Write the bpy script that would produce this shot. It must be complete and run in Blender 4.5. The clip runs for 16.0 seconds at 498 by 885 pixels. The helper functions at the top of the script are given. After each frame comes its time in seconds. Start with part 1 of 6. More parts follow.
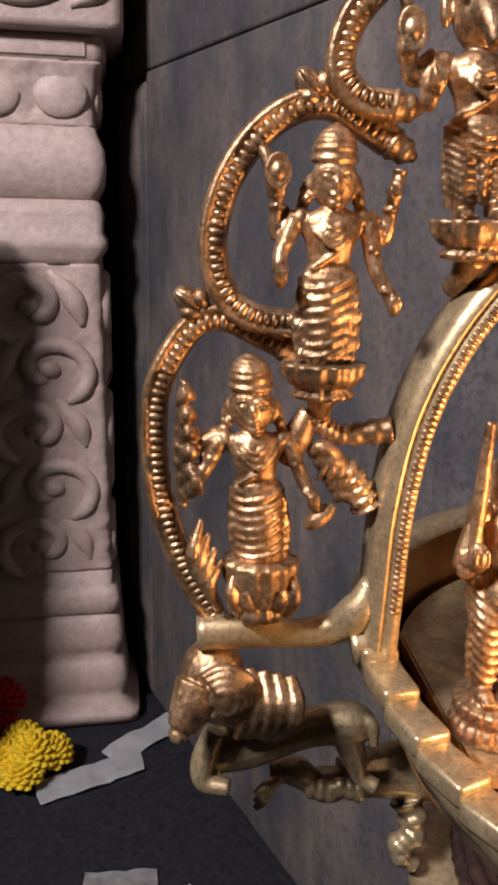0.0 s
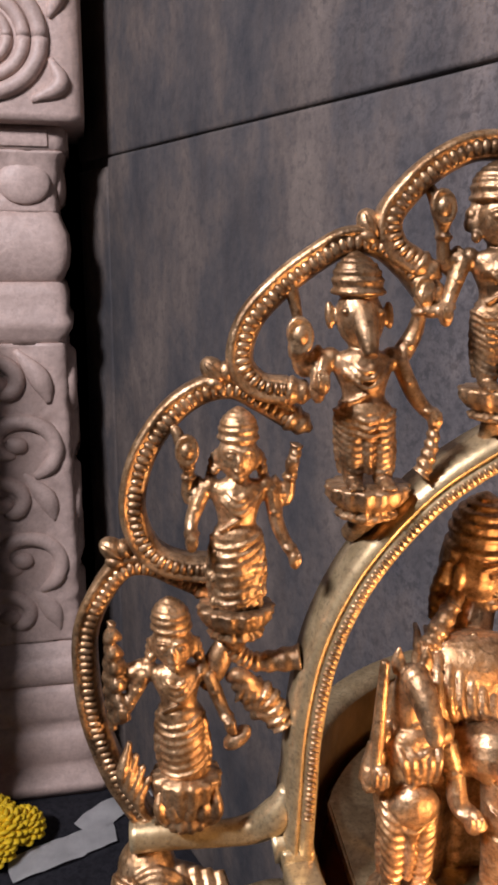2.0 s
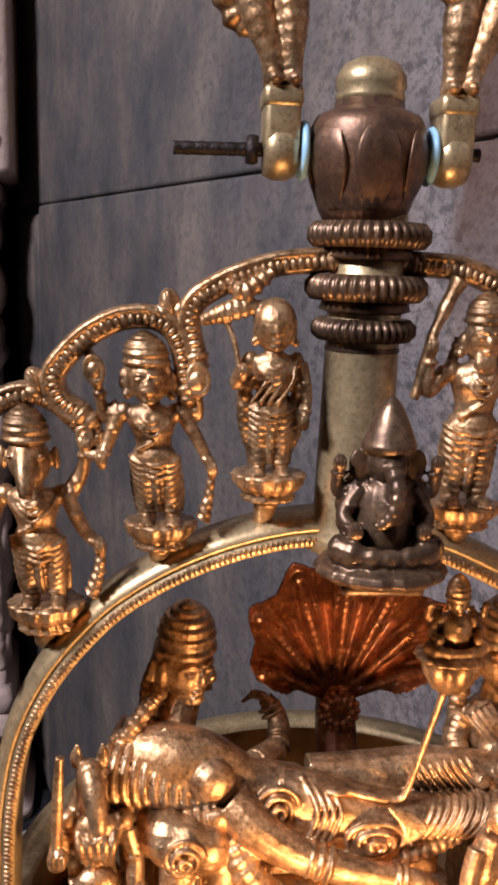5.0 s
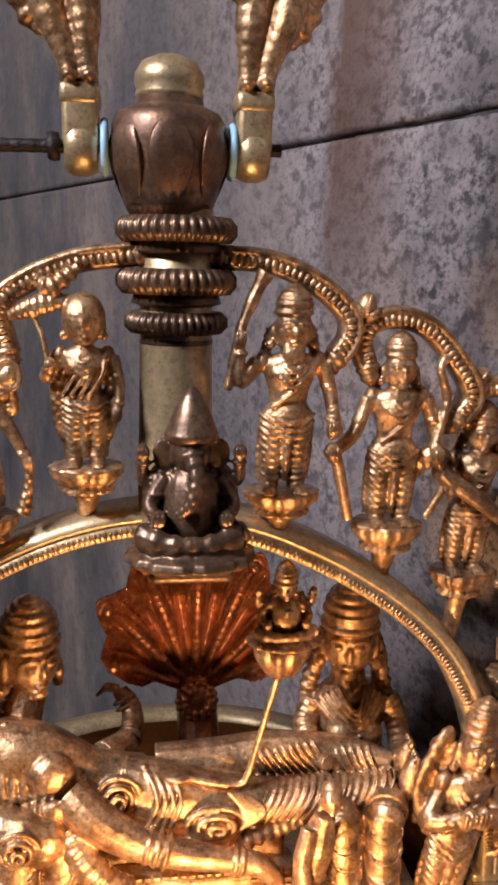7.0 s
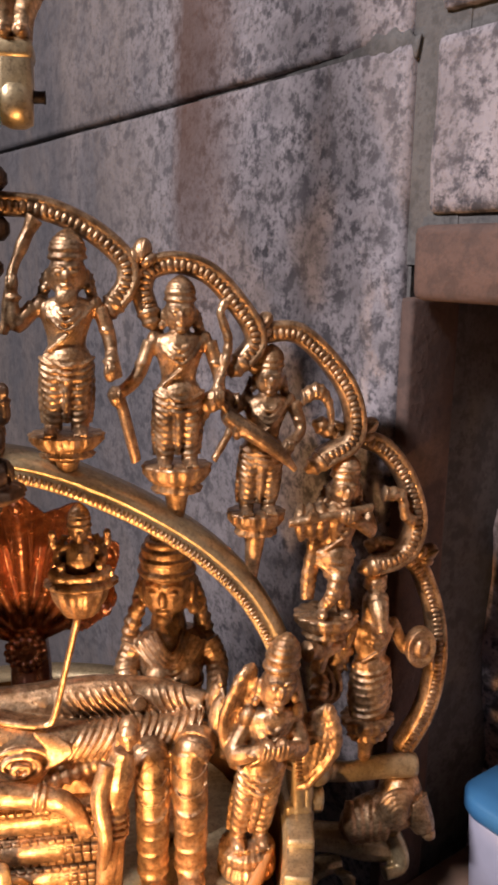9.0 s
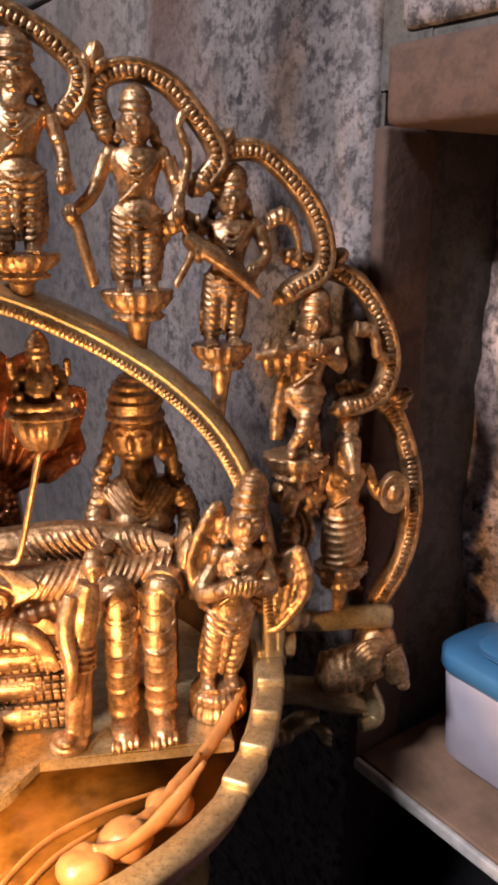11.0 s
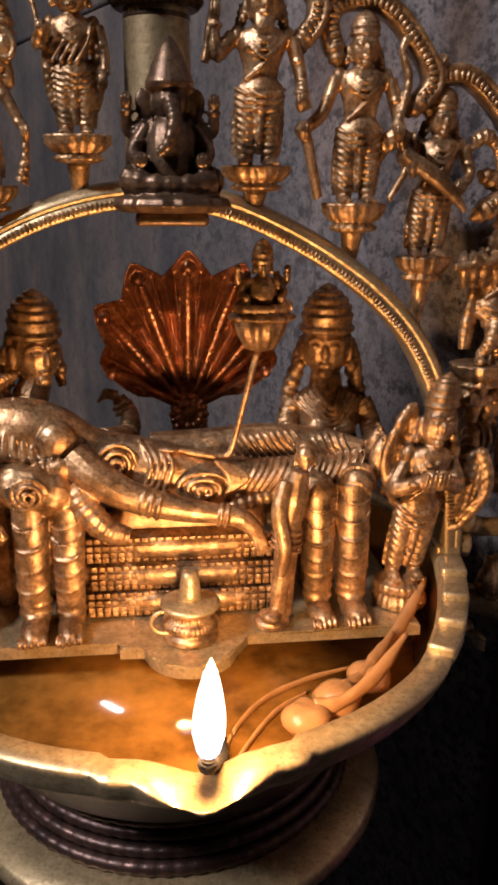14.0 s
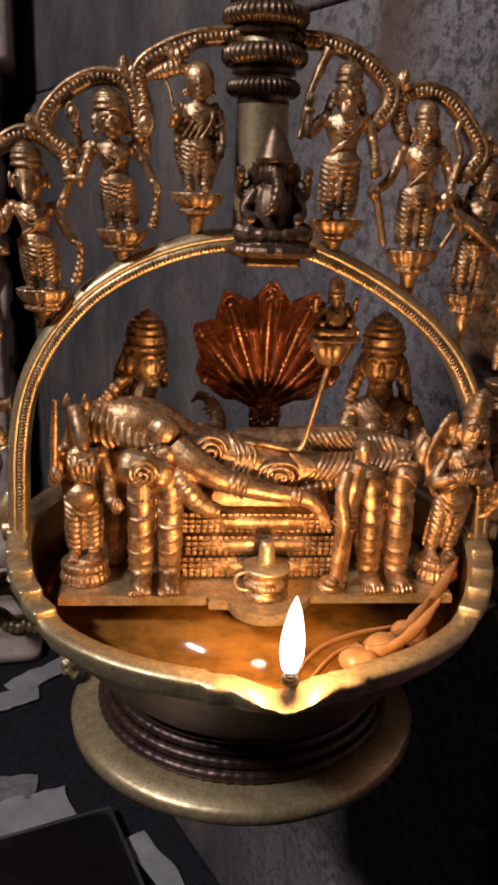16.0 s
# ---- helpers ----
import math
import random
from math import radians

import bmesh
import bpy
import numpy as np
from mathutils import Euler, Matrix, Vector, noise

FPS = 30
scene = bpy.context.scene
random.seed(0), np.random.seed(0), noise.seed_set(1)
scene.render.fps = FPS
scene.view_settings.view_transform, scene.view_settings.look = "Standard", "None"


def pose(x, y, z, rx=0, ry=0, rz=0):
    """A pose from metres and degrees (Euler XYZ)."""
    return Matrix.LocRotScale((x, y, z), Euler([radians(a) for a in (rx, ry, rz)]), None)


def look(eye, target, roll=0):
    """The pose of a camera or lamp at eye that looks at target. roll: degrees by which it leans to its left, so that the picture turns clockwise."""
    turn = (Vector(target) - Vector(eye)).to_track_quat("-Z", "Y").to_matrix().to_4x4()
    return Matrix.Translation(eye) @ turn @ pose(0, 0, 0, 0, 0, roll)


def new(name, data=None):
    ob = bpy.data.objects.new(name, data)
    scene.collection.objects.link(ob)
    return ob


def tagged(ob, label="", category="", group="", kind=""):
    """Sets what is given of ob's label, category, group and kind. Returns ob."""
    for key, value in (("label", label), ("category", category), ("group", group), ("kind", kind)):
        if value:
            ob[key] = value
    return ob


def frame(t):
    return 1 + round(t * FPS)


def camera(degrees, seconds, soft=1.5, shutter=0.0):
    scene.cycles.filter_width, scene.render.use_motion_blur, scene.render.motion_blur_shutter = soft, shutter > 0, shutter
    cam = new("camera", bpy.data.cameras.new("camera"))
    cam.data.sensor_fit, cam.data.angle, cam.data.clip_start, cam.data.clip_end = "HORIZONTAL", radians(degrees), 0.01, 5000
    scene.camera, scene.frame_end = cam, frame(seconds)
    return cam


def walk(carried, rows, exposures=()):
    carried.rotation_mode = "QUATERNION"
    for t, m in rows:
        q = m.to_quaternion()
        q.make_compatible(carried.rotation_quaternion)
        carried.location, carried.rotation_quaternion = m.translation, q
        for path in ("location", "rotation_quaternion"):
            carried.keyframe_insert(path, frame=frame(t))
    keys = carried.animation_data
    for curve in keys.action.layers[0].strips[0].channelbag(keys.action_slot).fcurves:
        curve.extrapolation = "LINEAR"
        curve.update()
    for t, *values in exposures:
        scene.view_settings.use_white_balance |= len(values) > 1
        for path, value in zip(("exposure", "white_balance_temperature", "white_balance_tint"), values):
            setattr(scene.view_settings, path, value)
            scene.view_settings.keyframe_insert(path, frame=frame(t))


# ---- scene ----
cam = camera(34.25, 16.0, 3.3)
PATH = [
    (0, (-0.18343, -0.22486, 1.33124), (-0.13591, 0.73805, 1.06565), 1.25),
    (0.5, (-0.18936, -0.22272, 1.35281), (-0.13789, 0.74221, 1.09539), 1.04),
    (1, (-0.18491, -0.22500, 1.36272), (-0.12402, 0.74127, 1.11249), 0.50),
    (1.5, (-0.17791, -0.22833, 1.38477), (-0.11152, 0.73928, 1.14124), 0.17),
    (2, (-0.16614, -0.23359, 1.40142), (-0.09161, 0.73523, 1.16512), 0.49),
    (2.5, (-0.14411, -0.24717, 1.42048), (-0.06603, 0.72459, 1.19779), 0.94),
    (3, (-0.12686, -0.25580, 1.42916), (-0.05700, 0.71755, 1.21075), 1.18),
    (3.5, (-0.11182, -0.25998, 1.43342), (-0.03512, 0.71245, 1.21321), 1.75),
    (4, (-0.09713, -0.26318, 1.44388), (-0.02136, 0.71026, 1.22781), 1.86),
    (4.2, (-0.08871, -0.26424, 1.44640), (-0.01192, 0.70883, 1.22903), 1.97),
    (6.5, (-0.04253, -0.26833, 1.44634), (0.07648, 0.70261, 1.23874), 1.60),
    (7, (-0.02153, -0.27619, 1.44537), (0.11460, 0.69177, 1.23439), 1.40),
    (7.5, (-0.00099, -0.28554, 1.44272), (0.14926, 0.68002, 1.23028), 1.22),
    (8, (0.02142, -0.29387, 1.43967), (0.17845, 0.67037, 1.22618), 0.99),
    (8.5, (0.03717, -0.29834, 1.43587), (0.20485, 0.66251, 1.21531), 0.91),
    (9, (0.04228, -0.29741, 1.43136), (0.21681, 0.66207, 1.21013), 0.82),
    (9.5, (0.05087, -0.30056, 1.41928), (0.23228, 0.65626, 1.19212), 0.78),
    (11.8, (0.05887, -0.30458, 1.36914), (0.21326, 0.63607, 1.06691), 0.06),
    (12, (0.05505, -0.31234, 1.36492), (0.22397, 0.63136, 1.08049), 0.07),
    (12.5, (0.04547, -0.32259, 1.36294), (0.21610, 0.61791, 1.06910), -0.11),
    (13, (0.03595, -0.33505, 1.36393), (0.19231, 0.60763, 1.06914), -0.28),
    (13.5, (0.01084, -0.33449, 1.36108), (0.15279, 0.61260, 1.07323), -0.10),
    (14, (-0.01394, -0.33236, 1.35907), (0.10359, 0.61625, 1.06525), 0.48),
    (14.5, (-0.04039, -0.33093, 1.35905), (0.06066, 0.62100, 1.06987), 0.78),
    (15, (-0.04630, -0.35261, 1.36481), (0.05783, 0.59726, 1.07001), 1.12),
    (15.5, (-0.04577, -0.38218, 1.36574), (0.05165, 0.56889, 1.07254), 1.61),
    (16, (-0.04443, -0.40838, 1.37789), (0.03760, 0.54535, 1.08862), 2.08),
]
walk(cam, [(t, look(eye, target, roll)) for t, eye, target, roll in PATH],
     [(0, -0.22, 6250, 9), (4.0, -0.25, 6050, 9), (8.0, -0.25, 6050, 9), (9.7, -0.27, 6350, 10), (11.8, -0.45, 6400, 8), (13.0, -0.6, 6400, 9), (14.0, -1.02, 6350, 8), (16.0, -1.2, 6300, 7)])

# ---- world and lights ----
world = bpy.data.worlds.new("dim_room")
scene.world = world
world.use_nodes = True
world.node_tree.nodes["Background"].inputs[0].default_value = (0.55, 0.62, 0.8, 1)
world.node_tree.nodes["Background"].inputs[1].default_value = 0.003


def lamp_light(name, kind, m, energy, colour, size):
    data = bpy.data.lights.new(name, kind)
    data.energy, data.color = energy, colour
    if kind == "AREA":
        data.shape, data.size, data.size_y = "RECTANGLE", size[0], size[1]
    else:
        data.shadow_soft_size = size
    ob = new(name, data)
    ob.matrix_world = m
    return ob


lamp_light("room_tube_light", "AREA", look((-1.14, -0.70, 2.48), (0.0, 0.1, 1.3)), 64, (0.99, 0.92, 0.97), (0.45, 0.08))
lamp_light("flame_light", "POINT", pose(0.0, -0.1245, 1.213), 2.2, (1.0, 0.54, 0.22), 0.007)


# ---- materials ----
def shader(name, colour, rough=0.5, metal=0.0):
    mat = bpy.data.materials.new(name)
    mat.use_nodes = True
    nt = mat.node_tree
    bsdf = nt.nodes["Principled BSDF"]
    bsdf.inputs["Base Color"].default_value = (*colour, 1)
    bsdf.inputs["Roughness"].default_value = rough
    bsdf.inputs["Metallic"].default_value = metal
    return mat, nt, bsdf


def node(nt, kind, **values):
    n = nt.nodes.new(kind)
    for key, value in values.items():
        n.inputs[key.replace("_", " ")].default_value = value
    return n


def coords(nt, scale=(1, 1, 1)):
    tc = nt.nodes.new("ShaderNodeTexCoord")
    mp = nt.nodes.new("ShaderNodeMapping")
    mp.inputs["Scale"].default_value = scale
    nt.links.new(tc.outputs["Object"], mp.inputs["Vector"])
    return mp.outputs["Vector"]


def noise_fac(nt, vec, scale, detail=4.0, rough=0.6):
    n = node(nt, "ShaderNodeTexNoise", Scale=scale, Detail=detail, Roughness=rough)
    nt.links.new(vec, n.inputs["Vector"])
    return n.outputs["Fac"]


def ramp(nt, fac, stops):
    r = nt.nodes.new("ShaderNodeValToRGB")
    els = r.color_ramp.elements
    while len(els) < len(stops):
        els.new(0.5)
    for el, (p, c) in zip(els, stops):
        el.position = p
        el.color = (*c, 1) if len(c) == 3 else (c[0], c[0], c[0], 1)
    nt.links.new(fac, r.inputs["Fac"])
    return r.outputs["Color"]


def mix(nt, fac, a, b, mode="MIX"):
    n = nt.nodes.new("ShaderNodeMix")
    n.data_type, n.blend_type = "RGBA", mode
    for sock, v in ((n.inputs[0], fac), (n.inputs[6], a), (n.inputs[7], b)):
        if isinstance(v, (int, float)):
            sock.default_value = v
        elif isinstance(v, tuple):
            sock.default_value = (*v, 1)
        else:
            nt.links.new(v, sock)
    return n.outputs[2]


def bump(nt, bsdf, height, strength, distance):
    b = nt.nodes.new("ShaderNodeBump")
    b.inputs["Strength"].default_value, b.inputs["Distance"].default_value = strength, distance
    nt.links.new(height, b.inputs["Height"])
    nt.links.new(b.outputs["Normal"], bsdf.inputs["Normal"])


def brass(name, bright, dull, tarnish, rough, patina=0.45, metal=0.8, oily=0.0, chased=0.0, pitted=0.3):
    """Old cast brass: polished metal, dull film and dark tarnish in uneven patches."""
    mat, nt, bsdf = shader(name, bright, rough, metal)
    v = coords(nt)
    big = noise_fac(nt, v, 45, 5, 0.7)
    mid = noise_fac(nt, v, 170, 5, 0.7)
    fine = noise_fac(nt, v, 620, 4, 0.7)
    film = ramp(nt, mid, [(0.34, (0.0,)), (0.58, (1.0,))])
    spots = ramp(nt, fine, [(0.5, (0.0,)), (0.7, (1.0,))])
    blotch = ramp(nt, big, [(0.45, (0.0,)), (0.62, (1.0,))])
    c = mix(nt, film, bright, dull)
    c = mix(nt, mix(nt, patina, (0, 0, 0), blotch), c, tarnish)
    c = mix(nt, mix(nt, 1 - 0.6 * patina, (0, 0, 0), spots), c, tarnish)
    relief = mix(nt, 0.3, mid, fine)
    if chased:
        # broken thin tool lines, black with old soot
        w = nt.nodes.new("ShaderNodeTexWave")
        w.bands_direction = "DIAGONAL"
        w.inputs["Scale"].default_value, w.inputs["Distortion"].default_value = 75, 11
        w.inputs["Detail"].default_value, w.inputs["Detail Scale"].default_value = 2.0, 1.2
        nt.links.new(v, w.inputs["Vector"])
        lines = ramp(nt, w.outputs["Fac"], [(0.02, (1.0,)), (0.13, (0.0,))])
        where = ramp(nt, noise_fac(nt, v, 75, 3, 0.6), [(0.5, (0.0,)), (0.6, (chased,))])
        c = mix(nt, mix(nt, 1.0, lines, where, "MULTIPLY"), c, tarnish)
    nt.links.new(c, bsdf.inputs["Base Color"])
    r = nt.nodes.new("ShaderNodeMapRange")
    r.inputs["To Min"].default_value, r.inputs["To Max"].default_value = rough - 0.1, rough + 0.18
    nt.links.new(mid, r.inputs["Value"])
    nt.links.new(r.outputs["Result"], bsdf.inputs["Roughness"])
    bump(nt, bsdf, relief, pitted, 0.0009)
    bsdf.inputs["Coat Weight"].default_value, bsdf.inputs["Coat Roughness"].default_value = oily, 0.22
    return mat


BRASS = brass("worn_brass", (0.64, 0.49, 0.28), (0.46, 0.34, 0.18), (0.19, 0.135, 0.075), 0.34, 0.35, 0.68)
CAST = brass("cast_brass", (0.82, 0.535, 0.295), (0.40, 0.222, 0.098), (0.024, 0.013, 0.008), 0.34, 0.6, 0.78, 0.2, 0.3, 0.85)
HOOD = brass("red_oiled_bronze", (0.46, 0.17, 0.055), (0.20, 0.055, 0.018), (0.03, 0.009, 0.006), 0.26, 0.6, 0.7, 0.5, 0.0, 0.6)
DARK = brass("tarnished_brass", (0.28, 0.175, 0.10), (0.13, 0.078, 0.048), (0.04, 0.025, 0.018), 0.34, 0.6, 0.7)
BRONZE = brass("brown_bronze", (0.28, 0.155, 0.09), (0.15, 0.085, 0.055), (0.05, 0.03, 0.022), 0.36, 0.5, 0.7)
# darkest maroon brass, for the bowl's outside, the neck and its coils
MAROON = brass("dark_maroon_brass", (0.12, 0.065, 0.05), (0.06, 0.034, 0.028), (0.02, 0.013, 0.012), 0.34, 0.6, 0.6)


def map_to(nt, value, a, b):
    n = nt.nodes.new("ShaderNodeMapRange")
    n.inputs["From Min"].default_value, n.inputs["From Max"].default_value = a, b
    nt.links.new(value, n.inputs["Value"])
    return n.outputs["Result"]


def granite(name, light, dark, tint, stains, speckle=1.0):
    """Dressed stone: crystals of light and dark, soft clouds, and old stains on the wall."""
    mat, nt, bsdf = shader(name, light, 0.85)
    v = coords(nt)
    grain = noise_fac(nt, v, 105, 5, 0.68)
    fine = noise_fac(nt, v, 330, 4, 0.7)
    cloud = noise_fac(nt, v, 9, 5, 0.6)
    patch = noise_fac(nt, v, 38, 4, 0.65)
    c = mix(nt, ramp(nt, grain, [(0.40, (speckle,)), (0.52, (0.0,))]), light, dark)
    c = mix(nt, ramp(nt, fine, [(0.36, (0.8 * speckle,)), (0.5, (0.0,))]), c, dark)
    c = mix(nt, ramp(nt, patch, [(0.34, (0.6,)), (0.58, (0.0,))]), c, tuple((a + b) / 2.6 for a, b in zip(light, dark)))
    c = mix(nt, ramp(nt, cloud, [(0.42, (0.0,)), (0.72, (0.55,))]), c, tint)
    if stains:
        long_v = coords(nt, (1, 1, 0.08))
        run = noise_fac(nt, long_v, 30, 5, 0.65)
        c = mix(nt, ramp(nt, run, [(0.56, (0.0,)), (0.72, (0.45,))]), c, (0.15, 0.10, 0.075))
        sep = nt.nodes.new("ShaderNodeSeparateXYZ")
        nt.links.new(v, sep.inputs[0])
        # smoothed, smoky face of the far blocks, with brown and bluish clouds
        damp = nt.nodes.new("ShaderNodeMath")
        damp.operation, damp.inputs[1].default_value = "MULTIPLY_ADD", 0.34
        nt.links.new(noise_fac(nt, coords(nt, (1, 1, 0.4)), 11, 5, 0.65), damp.inputs[0])
        nt.links.new(sep.outputs["X"], damp.inputs[2])
        far = ramp(nt, map_to(nt, damp.outputs[0], -0.42, 0.16), [(0.0, (0.95,)), (0.45, (0.82,)), (1.0, (0.0,))])
        smoke = ramp(nt, noise_fac(nt, coords(nt, (1, 1, 0.6)), 7, 6, 0.68), [(0.36, (0.030, 0.031, 0.036)), (0.46, (0.064, 0.057, 0.056)), (0.54, (0.105, 0.083, 0.071)), (0.66, (0.17, 0.134, 0.110))])
        smoke = mix(nt, ramp(nt, noise_fac(nt, coords(nt, (1, 1, 0.25)), 24, 5, 0.7), [(0.5, (0.0,)), (0.68, (0.6,))]), smoke, (0.052, 0.042, 0.038))
        smoke = mix(nt, ramp(nt, grain, [(0.34, (0.5,)), (0.48, (0.0,))]), smoke, (0.05, 0.046, 0.048))
        c = mix(nt, far, c, smoke)
        # one broad rusty run of water down the wall
        wob = nt.nodes.new("ShaderNodeMath")
        wob.operation, wob.inputs[1].default_value = "MULTIPLY_ADD", 0.045
        nt.links.new(noise_fac(nt, coords(nt, (1, 1, 0.35)), 28, 5, 0.65), wob.inputs[0])
        nt.links.new(sep.outputs["X"], wob.inputs[2])
        band = ramp(nt, map_to(nt, wob.outputs[0], -0.172, -0.086), [(0.0, (0.0,)), (0.14, (1.0,)), (0.42, (0.85,)), (0.72, (0.4,)), (0.95, (0.0,))])
        low = ramp(nt, map_to(nt, sep.outputs["Z"], 1.36, 1.5), [(0.0, (0.0,)), (1.0, (0.85,))])
        c = mix(nt, mix(nt, 1.0, band, low, "MULTIPLY"), c, (0.07, 0.030, 0.016))
    nt.links.new(c, bsdf.inputs["Base Color"])
    bump(nt, bsdf, mix(nt, 0.5, grain, patch), 0.6, 0.003)
    return mat


GRANITE = granite("granite", (0.335, 0.292, 0.290), (0.036, 0.033, 0.038), (0.17, 0.135, 0.12), True)
ROUGH_STONE = granite("rough_dark_stone", (0.62, 0.47, 0.42), (0.05, 0.042, 0.04), (0.3, 0.21, 0.18), False)
BROWN_STONE = granite("brown_stone", (0.125, 0.072, 0.052), (0.06, 0.038, 0.030), (0.09, 0.052, 0.038), False, 0.6)
MORTAR = granite("mortar", (0.12, 0.11, 0.1), (0.06, 0.055, 0.05), (0.09, 0.075, 0.06), False)
FLOOR_STONE = granite("floor_stone", (0.024, 0.023, 0.028), (0.010, 0.010, 0.013), (0.017, 0.015, 0.017), False)
FLOOR_STONE.node_tree.nodes["Principled BSDF"].inputs["Specular IOR Level"].default_value = 0.2
PILLAR_STONE = granite("painted_stone", (0.60, 0.45, 0.385), (0.40, 0.29, 0.25), (0.50, 0.36, 0.30), False, 0.5)
# near black with little sheen: the unlit gap's darkness is put into this colour
UNLIT_PLASTER = granite("unlit_plaster", (0.012, 0.011, 0.011), (0.007, 0.0065, 0.0065), (0.009, 0.008, 0.008), False)
UNLIT_PLASTER.node_tree.nodes["Principled BSDF"].inputs["Specular IOR Level"].default_value = 0.08
PILLAR_STONE.node_tree.nodes["Principled BSDF"].inputs["Roughness"].default_value = 0.5


def plain(name, colour, rough, metal=0.0, scale=60, vary=0.25, relief=0.0, emit=0.0):
    mat, nt, bsdf = shader(name, colour, rough, metal)
    v = coords(nt)
    n = noise_fac(nt, v, scale, 4)
    low = tuple(k * (1 - vary) for k in colour)
    high = tuple(min(1, k * (1 + vary)) for k in colour)
    nt.links.new(ramp(nt, n, [(0.3, low), (0.7, high)]), bsdf.inputs["Base Color"])
    if relief:
        bump(nt, bsdf, noise_fac(nt, v, scale * 4, 4), relief, 0.002)
    if emit:
        bsdf.inputs["Emission Strength"].default_value = emit
        bsdf.inputs["Emission Color"].default_value = (*colour, 1)
    return mat, bsdf


IRON = plain("black_iron", (0.03, 0.022, 0.02), 0.5, 0.7, 200, 0.4, 0.3)[0]
WASHER = plain("pale_blue_plastic", (0.3, 0.52, 0.68), 0.4)[0]
SHELF = plain("brown_board", (0.19, 0.115, 0.075), 0.75, 0, 40, 0.35, 0.3)[0]
SHELF_EDGE = plain("worn_board_edge", (0.45, 0.42, 0.4), 0.7, 0, 90, 0.3, 0.3)[0]
LID = plain("blue_plastic", (0.045, 0.15, 0.30), 0.35, 0, 30, 0.1)[0]
TUB, tub_bsdf = plain("cloudy_plastic", (0.5, 0.47, 0.55), 0.35, 0, 25, 0.15)
tub_bsdf.inputs["Transmission Weight"].default_value = 0.3
PAPER = plain("white_paper", (0.68, 0.66, 0.64), 0.8, 0, 30, 0.15, 0.3)[0]
STEEL = plain("steel", (0.5, 0.52, 0.54), 0.25, 1.0, 60, 0.15)[0]
YELLOW = plain("yellow_petals", (0.75, 0.5, 0.01), 0.7, 0, 120, 0.3)[0]
RED = plain("red_petals", (0.55, 0.012, 0.012), 0.7, 0, 120, 0.3)[0]
LEAF = plain("green_leaf", (0.05, 0.13, 0.04), 0.6, 0, 100, 0.3)[0]
PURPLE = plain("purple_card", (0.2, 0.03, 0.16), 0.5, 0, 30, 0.2)[0]
COTTON = plain("oily_cotton", (0.34, 0.17, 0.065), 0.35, 0, 120, 0.2, 0.15)[0]
CHAR = plain("charred_wick", (0.015, 0.012, 0.01), 0.9)[0]
OIL, oil_bsdf = plain("lamp_oil", (0.17, 0.075, 0.014), 0.1, 0, 45, 0.6)
oil_bsdf.inputs["IOR"].default_value = 1.47
INNER = plain("oiled_brass", (0.42, 0.22, 0.08), 0.3, 1.0, 45, 0.35, 0.15)[0]


def flame_material():
    mat = bpy.data.materials.new("flame")
    mat.use_nodes = True
    nt = mat.node_tree
    nt.nodes.remove(nt.nodes["Principled BSDF"])
    tc = nt.nodes.new("ShaderNodeTexCoord")
    sep = nt.nodes.new("ShaderNodeSeparateXYZ")
    nt.links.new(tc.outputs["Generated"], sep.inputs[0])
    em = nt.nodes.new("ShaderNodeEmission")
    em.inputs["Strength"].default_value = 14
    nt.links.new(ramp(nt, sep.outputs["Z"], [(0.0, (0.1, 0.25, 1.0)), (0.16, (0.5, 0.6, 1.0)), (0.34, (1.0, 0.93, 0.85)), (0.8, (1.0, 0.86, 0.72)), (1.0, (1.0, 0.6, 0.3))]), em.inputs["Color"])
    nt.links.new(em.outputs[0], nt.nodes["Material Output"].inputs["Surface"])
    return mat


FLAME = flame_material()


# ---- mesh helpers ----
def part(name, bm, material, parent=None, label="", smooth=True):
    """Links a bmesh as one mesh object."""
    me = bpy.data.meshes.new(name)
    bmesh.ops.recalc_face_normals(bm, faces=bm.faces[:])
    bm.to_mesh(me)
    bm.free()
    return part_mesh(name, me, material, parent, label, smooth)


def part_mesh(name, me, material, parent=None, label="", smooth=True):
    me.materials.append(material)
    if smooth:
        me.polygons.foreach_set("use_smooth", [True] * len(me.polygons))
    ob = new(name, me)
    if parent:
        ob.parent = parent
    if label:
        tagged(ob, label)
    return ob


def thing(name, label, category, at=(0, 0, 0), group="", kind=""):
    ob = new(name)
    ob.empty_display_size = 0.02
    ob.location = at
    return tagged(ob, label, category, group, kind)


def spline(pts, sub):
    """Catmull-Rom through points of any dimension."""
    p = np.array(pts, float)
    if len(p) < 3:
        return np.array([p[0] + (p[-1] - p[0]) * k / sub for k in range(sub + 1)])
    q = np.vstack([2 * p[0] - p[1], p, 2 * p[-1] - p[-2]])
    out = []
    for i in range(1, len(q) - 2):
        a, b, c, d = q[i - 1], q[i], q[i + 1], q[i + 2]
        for k in range(sub):
            t = k / sub
            out.append(0.5 * (2 * b + (c - a) * t + (2 * a - 5 * b + 4 * c - d) * t * t + (3 * b - a - 3 * c + d) * t ** 3))
    return np.array(out + [p[-1]])


def skin(bm, rings, cap=True):
    vs = [[bm.verts.new(v) for v in ring] for ring in rings]
    n = len(vs[0])
    for a, b in zip(vs, vs[1:]):
        for i in range(n):
            bm.faces.new((a[i], a[(i + 1) % n], b[(i + 1) % n], b[i]))
    if cap:
        bm.faces.new(vs[0][::-1])
        bm.faces.new(vs[-1])


